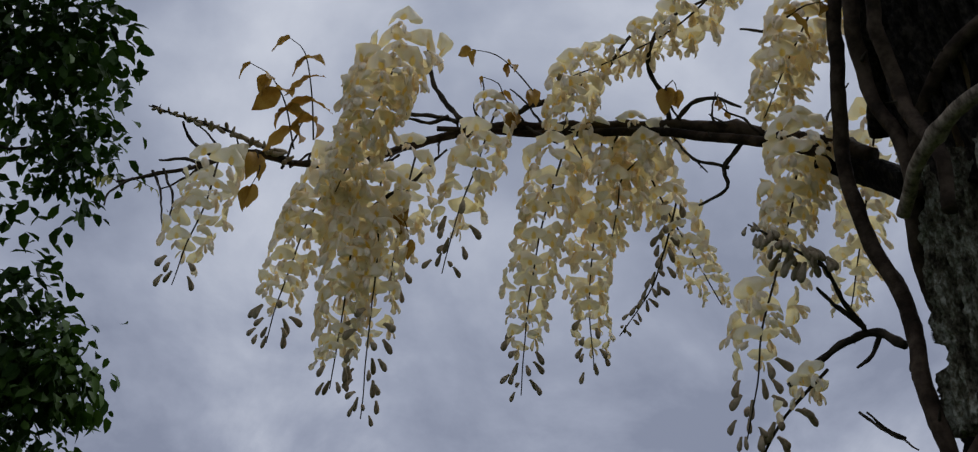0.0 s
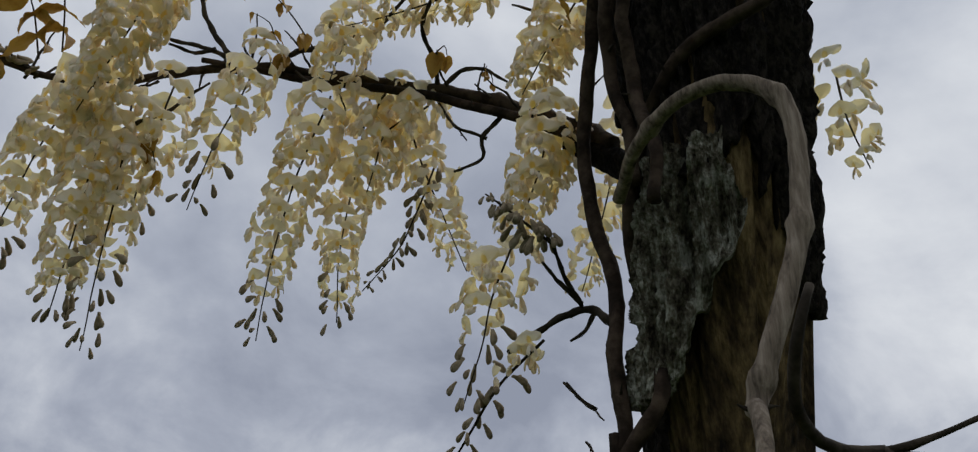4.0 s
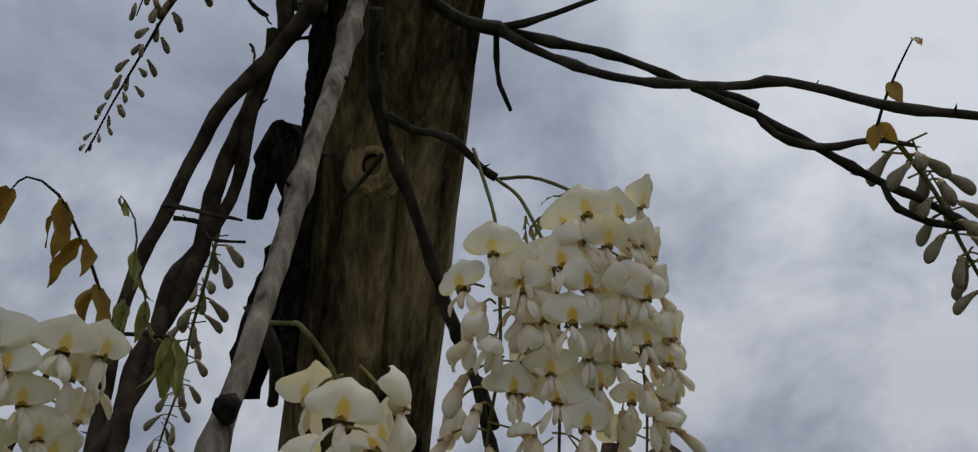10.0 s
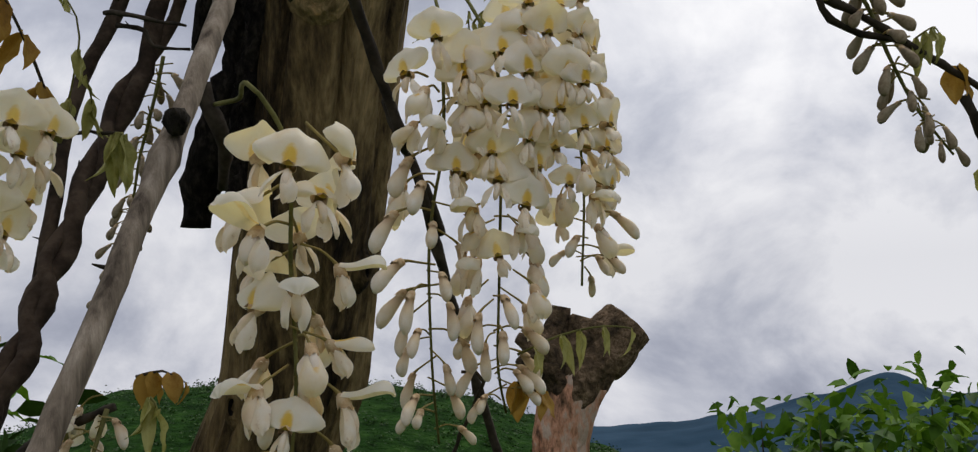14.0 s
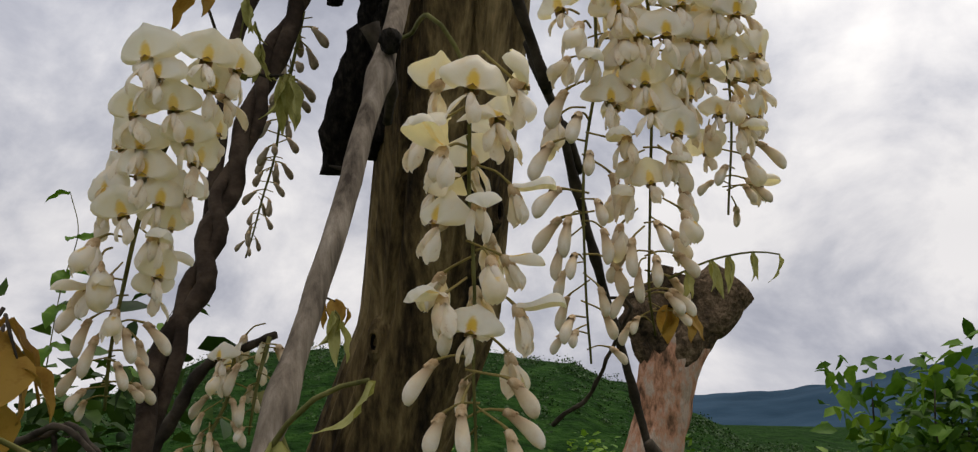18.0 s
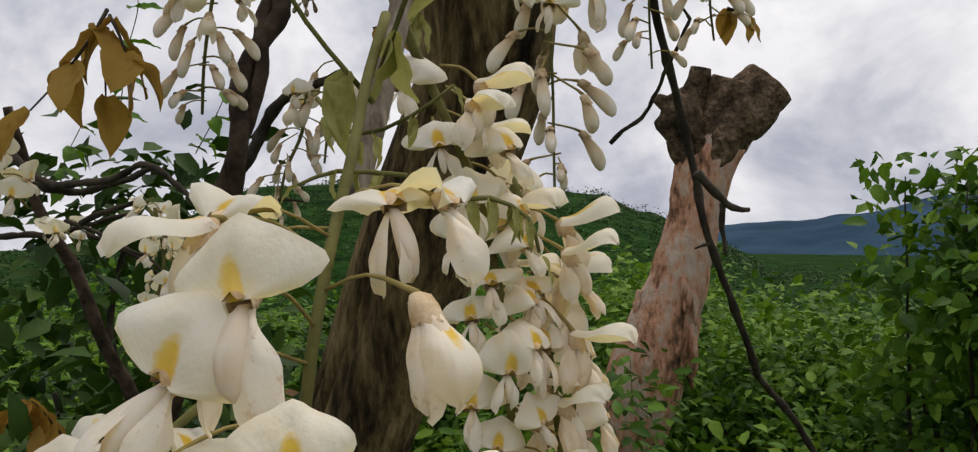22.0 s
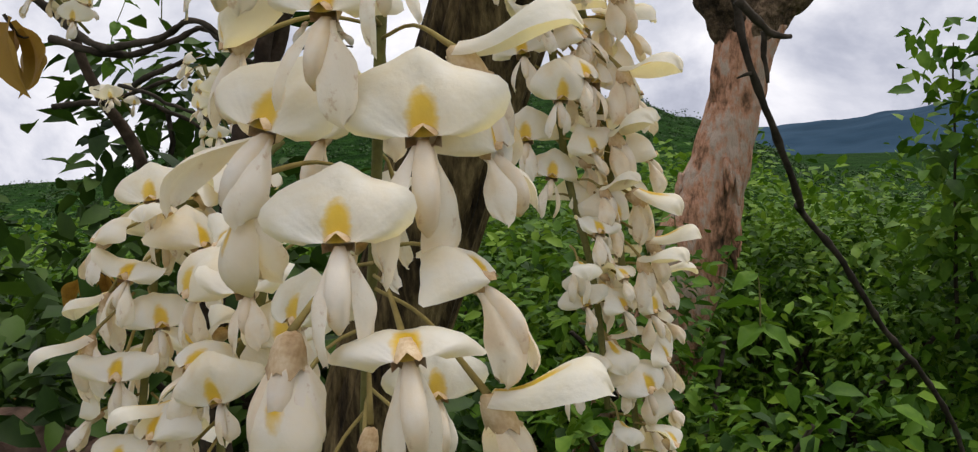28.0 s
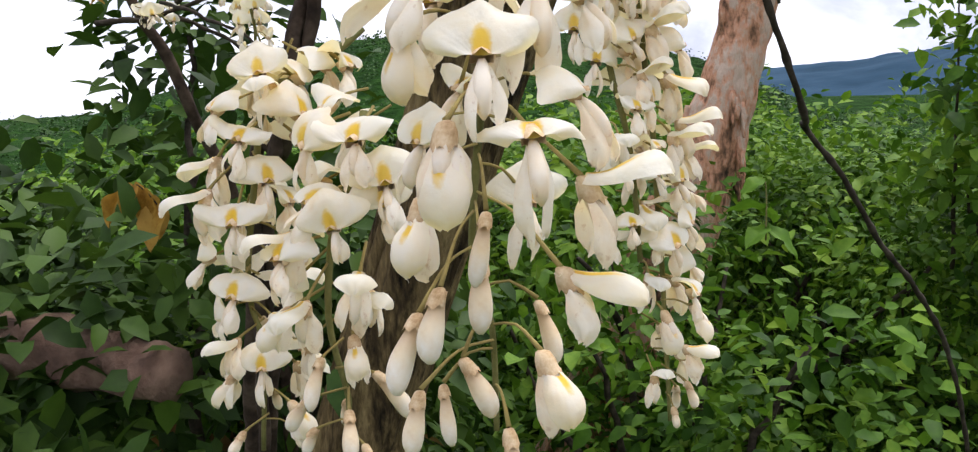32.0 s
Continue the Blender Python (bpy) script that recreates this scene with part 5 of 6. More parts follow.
TWIGS = [
    ([(-0.046, 0.789, 2.362), (-0.069, 0.780, 2.391), (-0.088, 0.766, 2.417), (-0.093, 0.755, 2.441), (-0.094, 0.740, 2.461)], 0.0028, 32),
    ([(-0.054, 0.785, 2.367), (-0.079, 0.781, 2.372), (-0.107, 0.779, 2.374), (-0.130, 0.784, 2.383)], 0.0024, 33),
    ([(-0.064, 0.783, 2.370), (-0.085, 0.783, 2.360), (-0.113, 0.777, 2.359)], 0.0022, 34),
    ([(-0.007, 0.782, 2.356), (0.027, 0.760, 2.370), (0.061, 0.745, 2.375), (0.100, 0.717, 2.381), (0.131, 0.688, 2.405)], 0.0028, 35),
    ([(0.180, 0.745, 2.329), (0.199, 0.728, 2.344), (0.224, 0.721, 2.347), (0.250, 0.722, 2.337)], 0.0024, 36),
    ([(0.180, 0.746, 2.328), (0.165, 0.720, 2.354), (0.151, 0.697, 2.376), (0.163, 0.674, 2.409), (0.207, 0.652, 2.423)], 0.0024, 37),
    ([(0.244, 0.726, 2.290), (0.225, 0.741, 2.269), (0.229, 0.752, 2.253), (0.202, 0.768, 2.240)], 0.0022, 38),
    ([(0.229, 0.741, 2.269), (0.195, 0.745, 2.279), (0.179, 0.746, 2.311)], 0.0016, 39),
    ([(0.340, 0.691, 2.037), (0.323, 0.710, 2.061), (0.291, 0.735, 2.051), (0.261, 0.765, 2.035)], 0.0036, 40),
    ([(0.318, 0.709, 2.062), (0.294, 0.689, 2.080), (0.281, 0.672, 2.094), (0.263, 0.657, 2.106)], 0.0020, 41),
    ([(0.315, 0.709, 2.063), (0.291, 0.698, 2.076), (0.271, 0.688, 2.089)], 0.0022, 42),
    ([(0.329, 0.711, 2.060), (0.321, 0.722, 2.045), (0.308, 0.728, 2.036)], 0.0020, 43),
    ([(0.316, 0.685, 1.951), (0.303, 0.686, 1.959), (0.291, 0.686, 1.971)], 0.0014, 44),
    ([(0.278, 0.648, 2.364), (0.259, 0.646, 2.366), (0.235, 0.644, 2.367)], 0.0018, 45),
    ([(-0.240, 0.812, 2.324), (-0.302, 0.786, 2.340), (-0.355, 0.767, 2.347), (-0.393, 0.751, 2.351)], 0.0018, 46),
    ([(-0.326, 0.792, 2.315), (-0.351, 0.781, 2.328), (-0.360, 0.769, 2.344)], 0.0020, 47),
    ([(-0.333, 0.798, 2.306), (-0.359, 0.790, 2.308), (-0.383, 0.787, 2.302)], 0.0018, 48),
    ([(-0.140, 0.802, 2.257), (-0.102, 0.802, 2.293), (-0.063, 0.796, 2.335)], 0.0020, 49),
    ([(0.348, 0.636, 1.914), (0.333, 0.643, 1.914), (0.319, 0.653, 1.905)], 0.0013, 50),
    ([(0.303, 0.679, 1.917), (0.305, 0.663, 1.899), (0.302, 0.632, 1.864)], 0.0010, 51),
    ([(0.300, 0.720, 1.988), (0.310, 0.702, 1.966), (0.314, 0.667, 1.935)], 0.0011, 52),
    ([(0.245, 0.570, 1.743), (0.259, 0.554, 1.738), (0.271, 0.544, 1.733), (0.282, 0.536, 1.729)], 0.0013, 53),
    ([(0.250, 0.566, 1.735), (0.264, 0.559, 1.732), (0.269, 0.558, 1.723), (0.286, 0.548, 1.721)], 0.0013, 54),
    ([(0.271, 0.431, 1.658), (0.278, 0.431, 1.644), (0.286, 0.441, 1.630), (0.288, 0.456, 1.619)], 0.0036, 55),
    ([(0.230, 0.539, 1.659), (0.248, 0.517, 1.655), (0.258, 0.514, 1.646)], 0.0009, 56),
    ([(0.186, 0.645, 1.426), (0.210, 0.650, 1.459), (0.233, 0.644, 1.499), (0.249, 0.637, 1.511), (0.270, 0.624, 1.520)], 0.0040, 57),
    ([(0.209, 0.657, 1.432), (0.230, 0.648, 1.433), (0.249, 0.640, 1.431)], 0.0010, 58),
    ([(0.406, 0.505, 1.468), (0.413, 0.491, 1.477), (0.418, 0.478, 1.486), (0.415, 0.434, 1.531), (0.405, 0.438, 1.536)], 0.0012, 59),
    ([(0.503, 0.551, 1.453), (0.518, 0.551, 1.440), (0.529, 0.549, 1.429), (0.543, 0.546, 1.427)], 0.0028, 60),
    ([(0.525, 0.550, 1.431), (0.528, 0.553, 1.414), (0.529, 0.553, 1.396)], 0.0020, 61),
    ([(0.517, 0.558, 1.401), (0.513, 0.560, 1.401), (0.508, 0.562, 1.399)], 0.0011, 62),
    ([(0.043, 0.815, 1.458), (0.095, 0.793, 1.443), (0.134, 0.776, 1.448), (0.160, 0.765, 1.456), (0.189, 0.709, 1.425)], 0.0027, 63),
    ([(0.037, 0.874, 1.404), (0.079, 0.856, 1.406), (0.107, 0.832, 1.418), (0.137, 0.819, 1.425)], 0.0024, 64),
    ([(0.097, 0.848, 1.409), (0.125, 0.836, 1.396), (0.153, 0.825, 1.383), (0.192, 0.820, 1.351)], 0.0018, 65),
    ([(0.035, 0.813, 1.490), (0.075, 0.797, 1.450), (0.116, 0.760, 1.448), (0.150, 0.726, 1.458), (0.186, 0.691, 1.427)], 0.0029, 66),
    ([(0.104, 0.786, 1.416), (0.129, 0.766, 1.430), (0.142, 0.750, 1.434)], 0.0021, 67),
    ([(0.092, 0.811, 1.421), (0.124, 0.778, 1.403), (0.155, 0.755, 1.388), (0.173, 0.737, 1.367)], 0.0014, 68),
]
for pts, r0, sd in TWIGS:
    stem("twig", pts, [r0, r0 * 0.8, r0 * 0.5], DARKTWIG, "dark knotty bare twig", "twig", knots=0.018, wobble=0.0035, segs=7, step=0.005, seed=sd)
FLOWERING = [V(q) for q in ((0.313, 0.683, 2.250), (0.180, 0.745, 2.329), (-0.007, 0.782, 2.356), (-0.177, 0.817, 2.329), (-0.340, 0.798, 2.306), (-0.429, 0.800, 2.283))]
bough, _ = curve_points(FLOWERING, 0.004)
r_tw = random.Random(41)
for i in range(34):
    q = bough[int(len(bough) * (i + r_tw.random()) / 34)]
    up = r_tw.choice((1, 1, -1))
    length = r_tw.uniform(0.025, 0.075)
    d = V((r_tw.uniform(-0.9, 0.5), r_tw.uniform(-0.5, 0.3), up * r_tw.uniform(0.5, 1.0))).normalized()
    mid = q + d * length * 0.5 + V((r_tw.uniform(-0.008, 0.008), 0, r_tw.uniform(-0.006, 0.006)))
    stem("twig", [q, mid, q + d * length + V((r_tw.uniform(-0.012, 0.012), 0, 0))], [0.0013, 0.0010, 0.0006], DARKTWIG, "fine dark twig on the flowering branch", "twig", knots=0.014, wobble=0.004, segs=6, step=0.004, seed=300 + i)
stem("branch", [(0.045, 0.895, 1.515), (0.069, 0.905, 1.423), (0.096, 0.915, 1.374), (0.121, 0.926, 1.300), (0.151, 0.955, 1.222), (0.196, 1.041, 1.031), (0.219, 1.173, 0.198)], [0.004, 0.005, 0.006, 0.006, 0.0065, 0.008, 0.010], VINE, "dark bare branch of the shrub behind", "branch", wobble=0.004, segs=10, seed=70)

# ---- stump and log ----
low = V((0.948, 1.998, 0.124))
low.z = ground_height(low.x, low.y) - 0.1
stump = thing("tree_stump", low, "pollarded trunk with peeling pink-brown bark", "stump")
part("trunk", tube("trunk", [low, (1.087, 1.923, 0.549), (1.203, 1.862, 0.861), (1.261, 1.831, 1.045), (1.316, 1.8, 1.229), (1.355, 1.778, 1.399), (1.38, 1.762, 1.534), (1.411, 1.747, 1.597)], [0.17, 0.118, 0.100, 0.088, 0.070, 0.061, 0.066, 0.062], STUMP, step=0.014, segs=56, rough=0.045, wobble=0.005, seed=3, origin=low), stump)
part("head", tube("head", [(1.38, 1.762, 1.534), (1.411, 1.747, 1.597), (1.458, 1.724, 1.661), (1.502, 1.703, 1.72)], [0.062, 0.070, 0.068, 0.062], CUT, step=0.008, segs=56, rough=0.07, wobble=0.005, seed=4, origin=low), stump, "dark swollen pollard head, sawn off")
part("burr", tube("burr", [(1.38, 1.762, 1.534), (1.355, 1.771, 1.583), (1.332, 1.779, 1.654), (1.311, 1.786, 1.694)], [0.050, 0.060, 0.056, 0.030], CUT, step=0.008, segs=36, rough=0.16, wobble=0.008, seed=6, origin=low), stump, "blackened knobbly burr")
part("burr", tube("burr", [(1.391, 1.757, 1.555), (1.413, 1.744, 1.651), (1.433, 1.733, 1.716)], [0.05, 0.060, 0.050], CUT, step=0.008, segs=36, rough=0.16, wobble=0.008, seed=12, origin=low), stump, "blackened knobbly burr")
part("cut_limb", tube("cut_limb", [(1.345, 1.773, 1.661), (1.36, 1.765, 1.714), (1.368, 1.76, 1.753)], [0.034, 0.026, 0.022], CUT, step=0.008, segs=24, rough=0.10, wobble=0.004, seed=7, origin=low), stump, "weathered sawn-off limb")
part("cut_limb", tube("cut_limb", [(1.324, 1.782, 1.651), (1.293, 1.795, 1.674), (1.274, 1.802, 1.685)], [0.030, 0.018, 0.012], CUT, step=0.008, segs=20, rough=0.14, wobble=0.005, seed=8, origin=low), stump, "short broken dark limb")
FOOT, NECK = V((1.261, 1.831, 1.045)), V((1.38, 1.762, 1.534))
r_st = random.Random(9)
for i in range(16):
    a, f = r_st.uniform(0, 6.28), r_st.uniform(0.1, 0.95)
    c = FOOT + (NECK - FOOT) * f
    q = c + V((math.cos(a), math.sin(a), 0)) * (0.086 - 0.026 * f)
    flake = tube("bark_flake", [q, q + V((0.004 * math.cos(a), 0.004 * math.sin(a), -0.03)), q + V((0.010 * math.cos(a), 0.010 * math.sin(a), -0.03 - r_st.uniform(0.02, 0.06)))], [0.006, 0.010, 0.003], STUMP, step=0.008, segs=7, rough=0.3, wobble=0.004, seed=i, origin=low)
    part("bark_flake", flake, stump)
stem("log", [(-0.4, 1.424, 1.085), (-0.15, 1.128, 1.076), (-0.019, 1.014, 1.062), (0.071, 0.926, 1.053)], [0.038, 0.036, 0.034, 0.030], LOG, "brown fallen log lying among the shrubs", "log", wobble=0.01, segs=20, rough=0.12, step=0.02, seed=71)

# ---- racemes on the main branch ----
WHITE = "hanging cluster of creamy white wisteria flowers"
UPPER = [
    ([(-0.106, 0.678, 2.376), (-0.127, 0.694, 2.320), (-0.150, 0.724, 2.278), (-0.176, 0.762, 2.242)], 52, 1.22, 0.95, 101),
    ([(-0.171, 0.790, 2.306), (-0.207, 0.805, 2.250), (-0.233, 0.841, 2.184), (-0.250, 0.872, 2.124)], 42, 1.12, 0.72, 102),
    ([(-0.154, 0.790, 2.273), (-0.161, 0.813, 2.207), (-0.168, 0.847, 2.135), (-0.176, 0.879, 2.076)], 44, 1.15, 0.8, 103),
    ([(-0.134, 0.782, 2.285), (-0.134, 0.818, 2.211), (-0.139, 0.856, 2.133), (-0.145, 0.904, 2.055)], 38, 1.05, 0.5, 104),
    ([(-0.100, 0.793, 2.322), (-0.112, 0.822, 2.265), (-0.120, 0.846, 2.215), (-0.124, 0.868, 2.184)], 20, 1.05, 0.7, 105),
    ([(-0.316, 0.786, 2.306), (-0.322, 0.797, 2.257), (-0.338, 0.815, 2.216), (-0.351, 0.835, 2.170)], 20, 1.12, 0.7, 106),
    ([(-0.011, 0.762, 2.366), (-0.030, 0.782, 2.305), (-0.049, 0.806, 2.255), (-0.065, 0.838, 2.194)], 26, 1.12, 0.6, 107),
    ([(0.064, 0.765, 2.315), (0.039, 0.814, 2.230), (0.027, 0.853, 2.159), (0.022, 0.902, 2.085)], 46, 1.08, 0.68, 108),
    ([(0.107, 0.772, 2.341), (0.102, 0.831, 2.269), (0.097, 0.886, 2.197), (0.103, 0.933, 2.133)], 50, 1.12, 0.78, 109),
    ([(0.136, 0.765, 2.335), (0.170, 0.799, 2.272), (0.203, 0.827, 2.218), (0.235, 0.855, 2.174)], 34, 1.12, 1.1, 110),
    ([(0.169, 0.763, 2.321), (0.128, 0.775, 2.286), (0.121, 0.787, 2.253), (0.115, 0.807, 2.226)], 20, 1.12, 1.1, 118),
    ([(0.224, 0.627, 2.424), (0.179, 0.660, 2.394), (0.129, 0.684, 2.376), (0.062, 0.708, 2.358)], 36, 1.1, 0.85, 112),
    ([(0.078, 0.705, 2.363), (0.069, 0.724, 2.345), (0.060, 0.749, 2.319)], 14, 1.1, 0.9, 119),
    ([(0.298, 0.609, 2.366), (0.275, 0.640, 2.324), (0.252, 0.674, 2.276)], 34, 1.15, 1.1, 113),
    ([(0.283, 0.668, 2.252), (0.273, 0.697, 2.195), (0.260, 0.728, 2.145)], 34, 1.12, 1.1, 114),
    ([(0.260, 0.728, 2.145), (0.244, 0.758, 2.094), (0.238, 0.788, 2.045), (0.228, 0.817, 1.997)], 24, 1.02, 0.45, 115),
    ([(0.381, 0.711, 2.315), (0.374, 0.753, 2.258), (0.365, 0.799, 2.195), (0.358, 0.831, 2.151)], 26, 1.12, 0.95, 116),
    ([(0.492, 0.516, 2.215), (0.510, 0.538, 2.183), (0.535, 0.557, 2.145)], 10, 1.0, 1.1, 117),
]
for pts, count, size, opened, sd in UPPER:
    raceme(pts, round(count * 1.4), size * 1.26, WHITE, kind=2, open_to=opened + 0.10, fade=0.5, detail=1, seed=sd, mat=DARKTWIG, width=(0.0012, 0.0006), reach=0.0185)
DUSKY = "slender raceme of unopened dusky buds"
raceme([(0.185, 0.791, 2.266), (0.168, 0.823, 2.206), (0.155, 0.838, 2.177), (0.124, 0.861, 2.136)], 34, 0.9, DUSKY, open_to=0.0, detail=0, seed=121, kind=2, mat=DARKTWIG, reach=0.009, fade=0.5, width=(0.0012, 0.0006))
raceme([(-0.239, 0.809, 2.320), (-0.300, 0.782, 2.337), (-0.353, 0.763, 2.344), (-0.394, 0.751, 2.350)], 30, 0.85, DUSKY, open_to=0.0, detail=0, seed=122, kind=2, mat=DARKTWIG, reach=0.009, fade=0.5, droop=-110)
raceme([(0.274, 0.665, 2.096), (0.241, 0.657, 2.114), (0.212, 0.655, 2.132)], 34, 0.95, DUSKY, open_to=0.0, detail=0, seed=123, kind=2, mat=DARKTWIG, reach=0.011, fade=0.5)
raceme([(0.286, 0.734, 2.035), (0.258, 0.795, 2.014), (0.238, 0.860, 1.978), (0.223, 0.919, 1.950), (0.208, 0.968, 1.918)], 36, 0.95, "slender raceme with a few open flowers and many buds", open_to=0.2, detail=1, seed=124, kind=2, mat=DARKTWIG, reach=0.011, fade=0.5, width=(0.0016, 0.0008))
raceme([(0.558, 0.375, 2.182), (0.576, 0.390, 2.150), (0.600, 0.403, 2.118), (0.616, 0.419, 2.086)], 26, 1.0, "drooping raceme of grey-green buds", open_to=0.1, detail=1, seed=125, kind=2, reach=0.012)
raceme([(0.618, 0.366, 1.780), (0.640, 0.363, 1.752), (0.659, 0.363, 1.720), (0.676, 0.362, 1.692), (0.701, 0.358, 1.667)], 30, 1.05, "drooping raceme of grey-green buds", open_to=0.0, detail=2, seed=126, kind=2, reach=0.010, fade=0.35)
raceme([(0.304, 0.732, 1.785), (0.298, 0.757, 1.729), (0.295, 0.785, 1.673), (0.282, 0.821, 1.594)], 36, 1.0, "slender raceme of unopened buds beside the vines", open_to=0.0, detail=2, seed=127, kind=2, reach=0.010, fade=0.5)

# ---- racemes by the post ----
R_SIZE = 1.12
raceme([(0.382, 0.444, 1.759), (0.374, 0.403, 1.708), (0.372, 0.395, 1.677), (0.374, 0.398, 1.639), (0.370, 0.402, 1.595), (0.377, 0.415, 1.542), (0.388, 0.430, 1.501)], 34, R_SIZE, WHITE, open_to=0.56, start=0.33, seed=131, side=245, width=(0.0010, 0.0006))
raceme([SPRAY, (0.393, 0.408, 1.717), (0.395, 0.386, 1.681), (0.397, 0.384, 1.639), (0.402, 0.394, 1.592), (0.404, 0.401, 1.541), (0.415, 0.412, 1.515)], 46, R_SIZE, WHITE, open_to=0.78, start=0.34, seed=132, side=250, width=(0.0010, 0.0006))
raceme([SPRAY, (0.410, 0.421, 1.739), (0.419, 0.386, 1.713), (0.423, 0.375, 1.680), (0.432, 0.372, 1.650), (0.442, 0.381, 1.618), (0.449, 0.395, 1.575)], 40, R_SIZE, WHITE, open_to=0.9, start=0.36, seed=133, side=285, width=(0.0010, 0.0006))
raceme([(0.276, 0.428, 1.650), (0.279, 0.400, 1.644), (0.269, 0.350, 1.633), (0.278, 0.344, 1.621), (0.286, 0.347, 1.604), (0.292, 0.358, 1.563), (0.297, 0.364, 1.525), (0.294, 0.359, 1.485), (0.302, 0.369, 1.428)], 36, R_SIZE, WHITE, open_to=0.72, start=0.38, seed=134, width=(0.0011, 0.0006), forms=(8, 9, 14, 15, 10, 11, 12, 5))
raceme([(0.218, 0.455, 1.632), (0.198, 0.452, 1.635), (0.190, 0.466, 1.614), (0.180, 0.482, 1.580), (0.174, 0.491, 1.546), (0.169, 0.507, 1.506), (0.169, 0.518, 1.477)], 44, R_SIZE, WHITE, open_to=0.72, start=0.12, seed=135, side=265)
raceme([(0.028, 0.538, 1.481), (0.055, 0.517, 1.461), (0.073, 0.509, 1.445), (0.088, 0.503, 1.427)], 14, 0.95, WHITE, open_to=1.1, seed=136)
raceme([(0.155, 0.745, 1.429), (0.161, 0.742, 1.391), (0.156, 0.743, 1.358), (0.157, 0.742, 1.330)], 14, 0.8, WHITE, open_to=1.1, seed=137)
raceme([(0.249, 0.637, 1.509), (0.245, 0.640, 1.480), (0.234, 0.646, 1.451), (0.232, 0.659, 1.417)], 20, 0.9, "hanging cluster of cream buds and flowers", open_to=0.3, seed=138)
raceme([(0.267, 0.625, 1.519), (0.260, 0.622, 1.491), (0.257, 0.625, 1.458)], 10, 0.9, "hanging cluster of cream buds", open_to=0.0, seed=139)
raceme([(0.153, 0.812, 1.429), (0.164, 0.808, 1.408), (0.174, 0.805, 1.378)], 8, 0.85, WHITE, open_to=1.1, seed=140)
raceme([(0.075, 0.846, 1.414), (0.093, 0.839, 1.409), (0.100, 0.836, 1.394)], 6, 0.85, WHITE, open_to=1.1, seed=141)

# ---- racemes that hang nearest ----
raceme([(0.196, 0.262, 1.49), (0.2071, 0.2599, 1.4623), (0.2198, 0.2585, 1.4323), (0.2282, 0.26, 1.3995), (0.2337, 0.2625, 1.3599), (0.236, 0.25, 1.325), (0.237, 0.246, 1.285)], 36, 0.86, WHITE, open_to=1.1, start=0.14, seed=142, forms=TILTED, width=(0.0016, 0.0010), side=290, reach=0.014)
raceme([(0.24, 0.28, 1.44), (0.246, 0.272, 1.405), (0.25, 0.265, 1.36), (0.252, 0.258, 1.31), (0.25, 0.25, 1.262), (0.249, 0.245, 1.222)], 44, 0.95, WHITE, open_to=0.92, start=0.06, seed=143, forms=TILTED, side=320, reach=0.013)
raceme([(0.15, 0.29, 1.372), (0.1292, 0.2918, 1.3554), (0.1133, 0.2824, 1.3503), (0.1071, 0.2811, 1.3197), (0.1022, 0.2787, 1.2835), (0.1048, 0.265, 1.2649), (0.1016, 0.2598, 1.2308)], 38, 0.95, WHITE, open_to=0.9, start=0.14, seed=144, forms=TILTED)
raceme([(0.1374, 0.2355, 1.3442), (0.1326, 0.2319, 1.326), (0.1243, 0.2283, 1.312), (0.1214, 0.228, 1.2832), (0.1235, 0.2176, 1.2603), (0.1213, 0.2155, 1.245)], 26, 0.95, WHITE, open_to=0.75, seed=145, forms=TILTED, side=215)

near = thing("flower_raceme", (0.178, 0.205, 1.468), "large white wisteria cluster with yellow-marked petals", "flower", "wisteria racemes")
near_line = [(0.178, 0.205, 1.468), (0.171, 0.195, 1.452), (0.166, 0.186, 1.437), (0.1539, 0.1638, 1.4061), (0.1485, 0.1566, 1.3674), (0.1456, 0.1509, 1.3507), (0.1438, 0.1525, 1.3329), (0.1433, 0.1547, 1.3122), (0.1455, 0.1498, 1.298), (0.1439, 0.1459, 1.2739)]
part("rachis", tube("rachis", near_line, [0.0012, 0.0010, 0.0007], RACHIS, step=0.004, segs=9, wobble=0.0006, seed=5, origin=near.location), near)
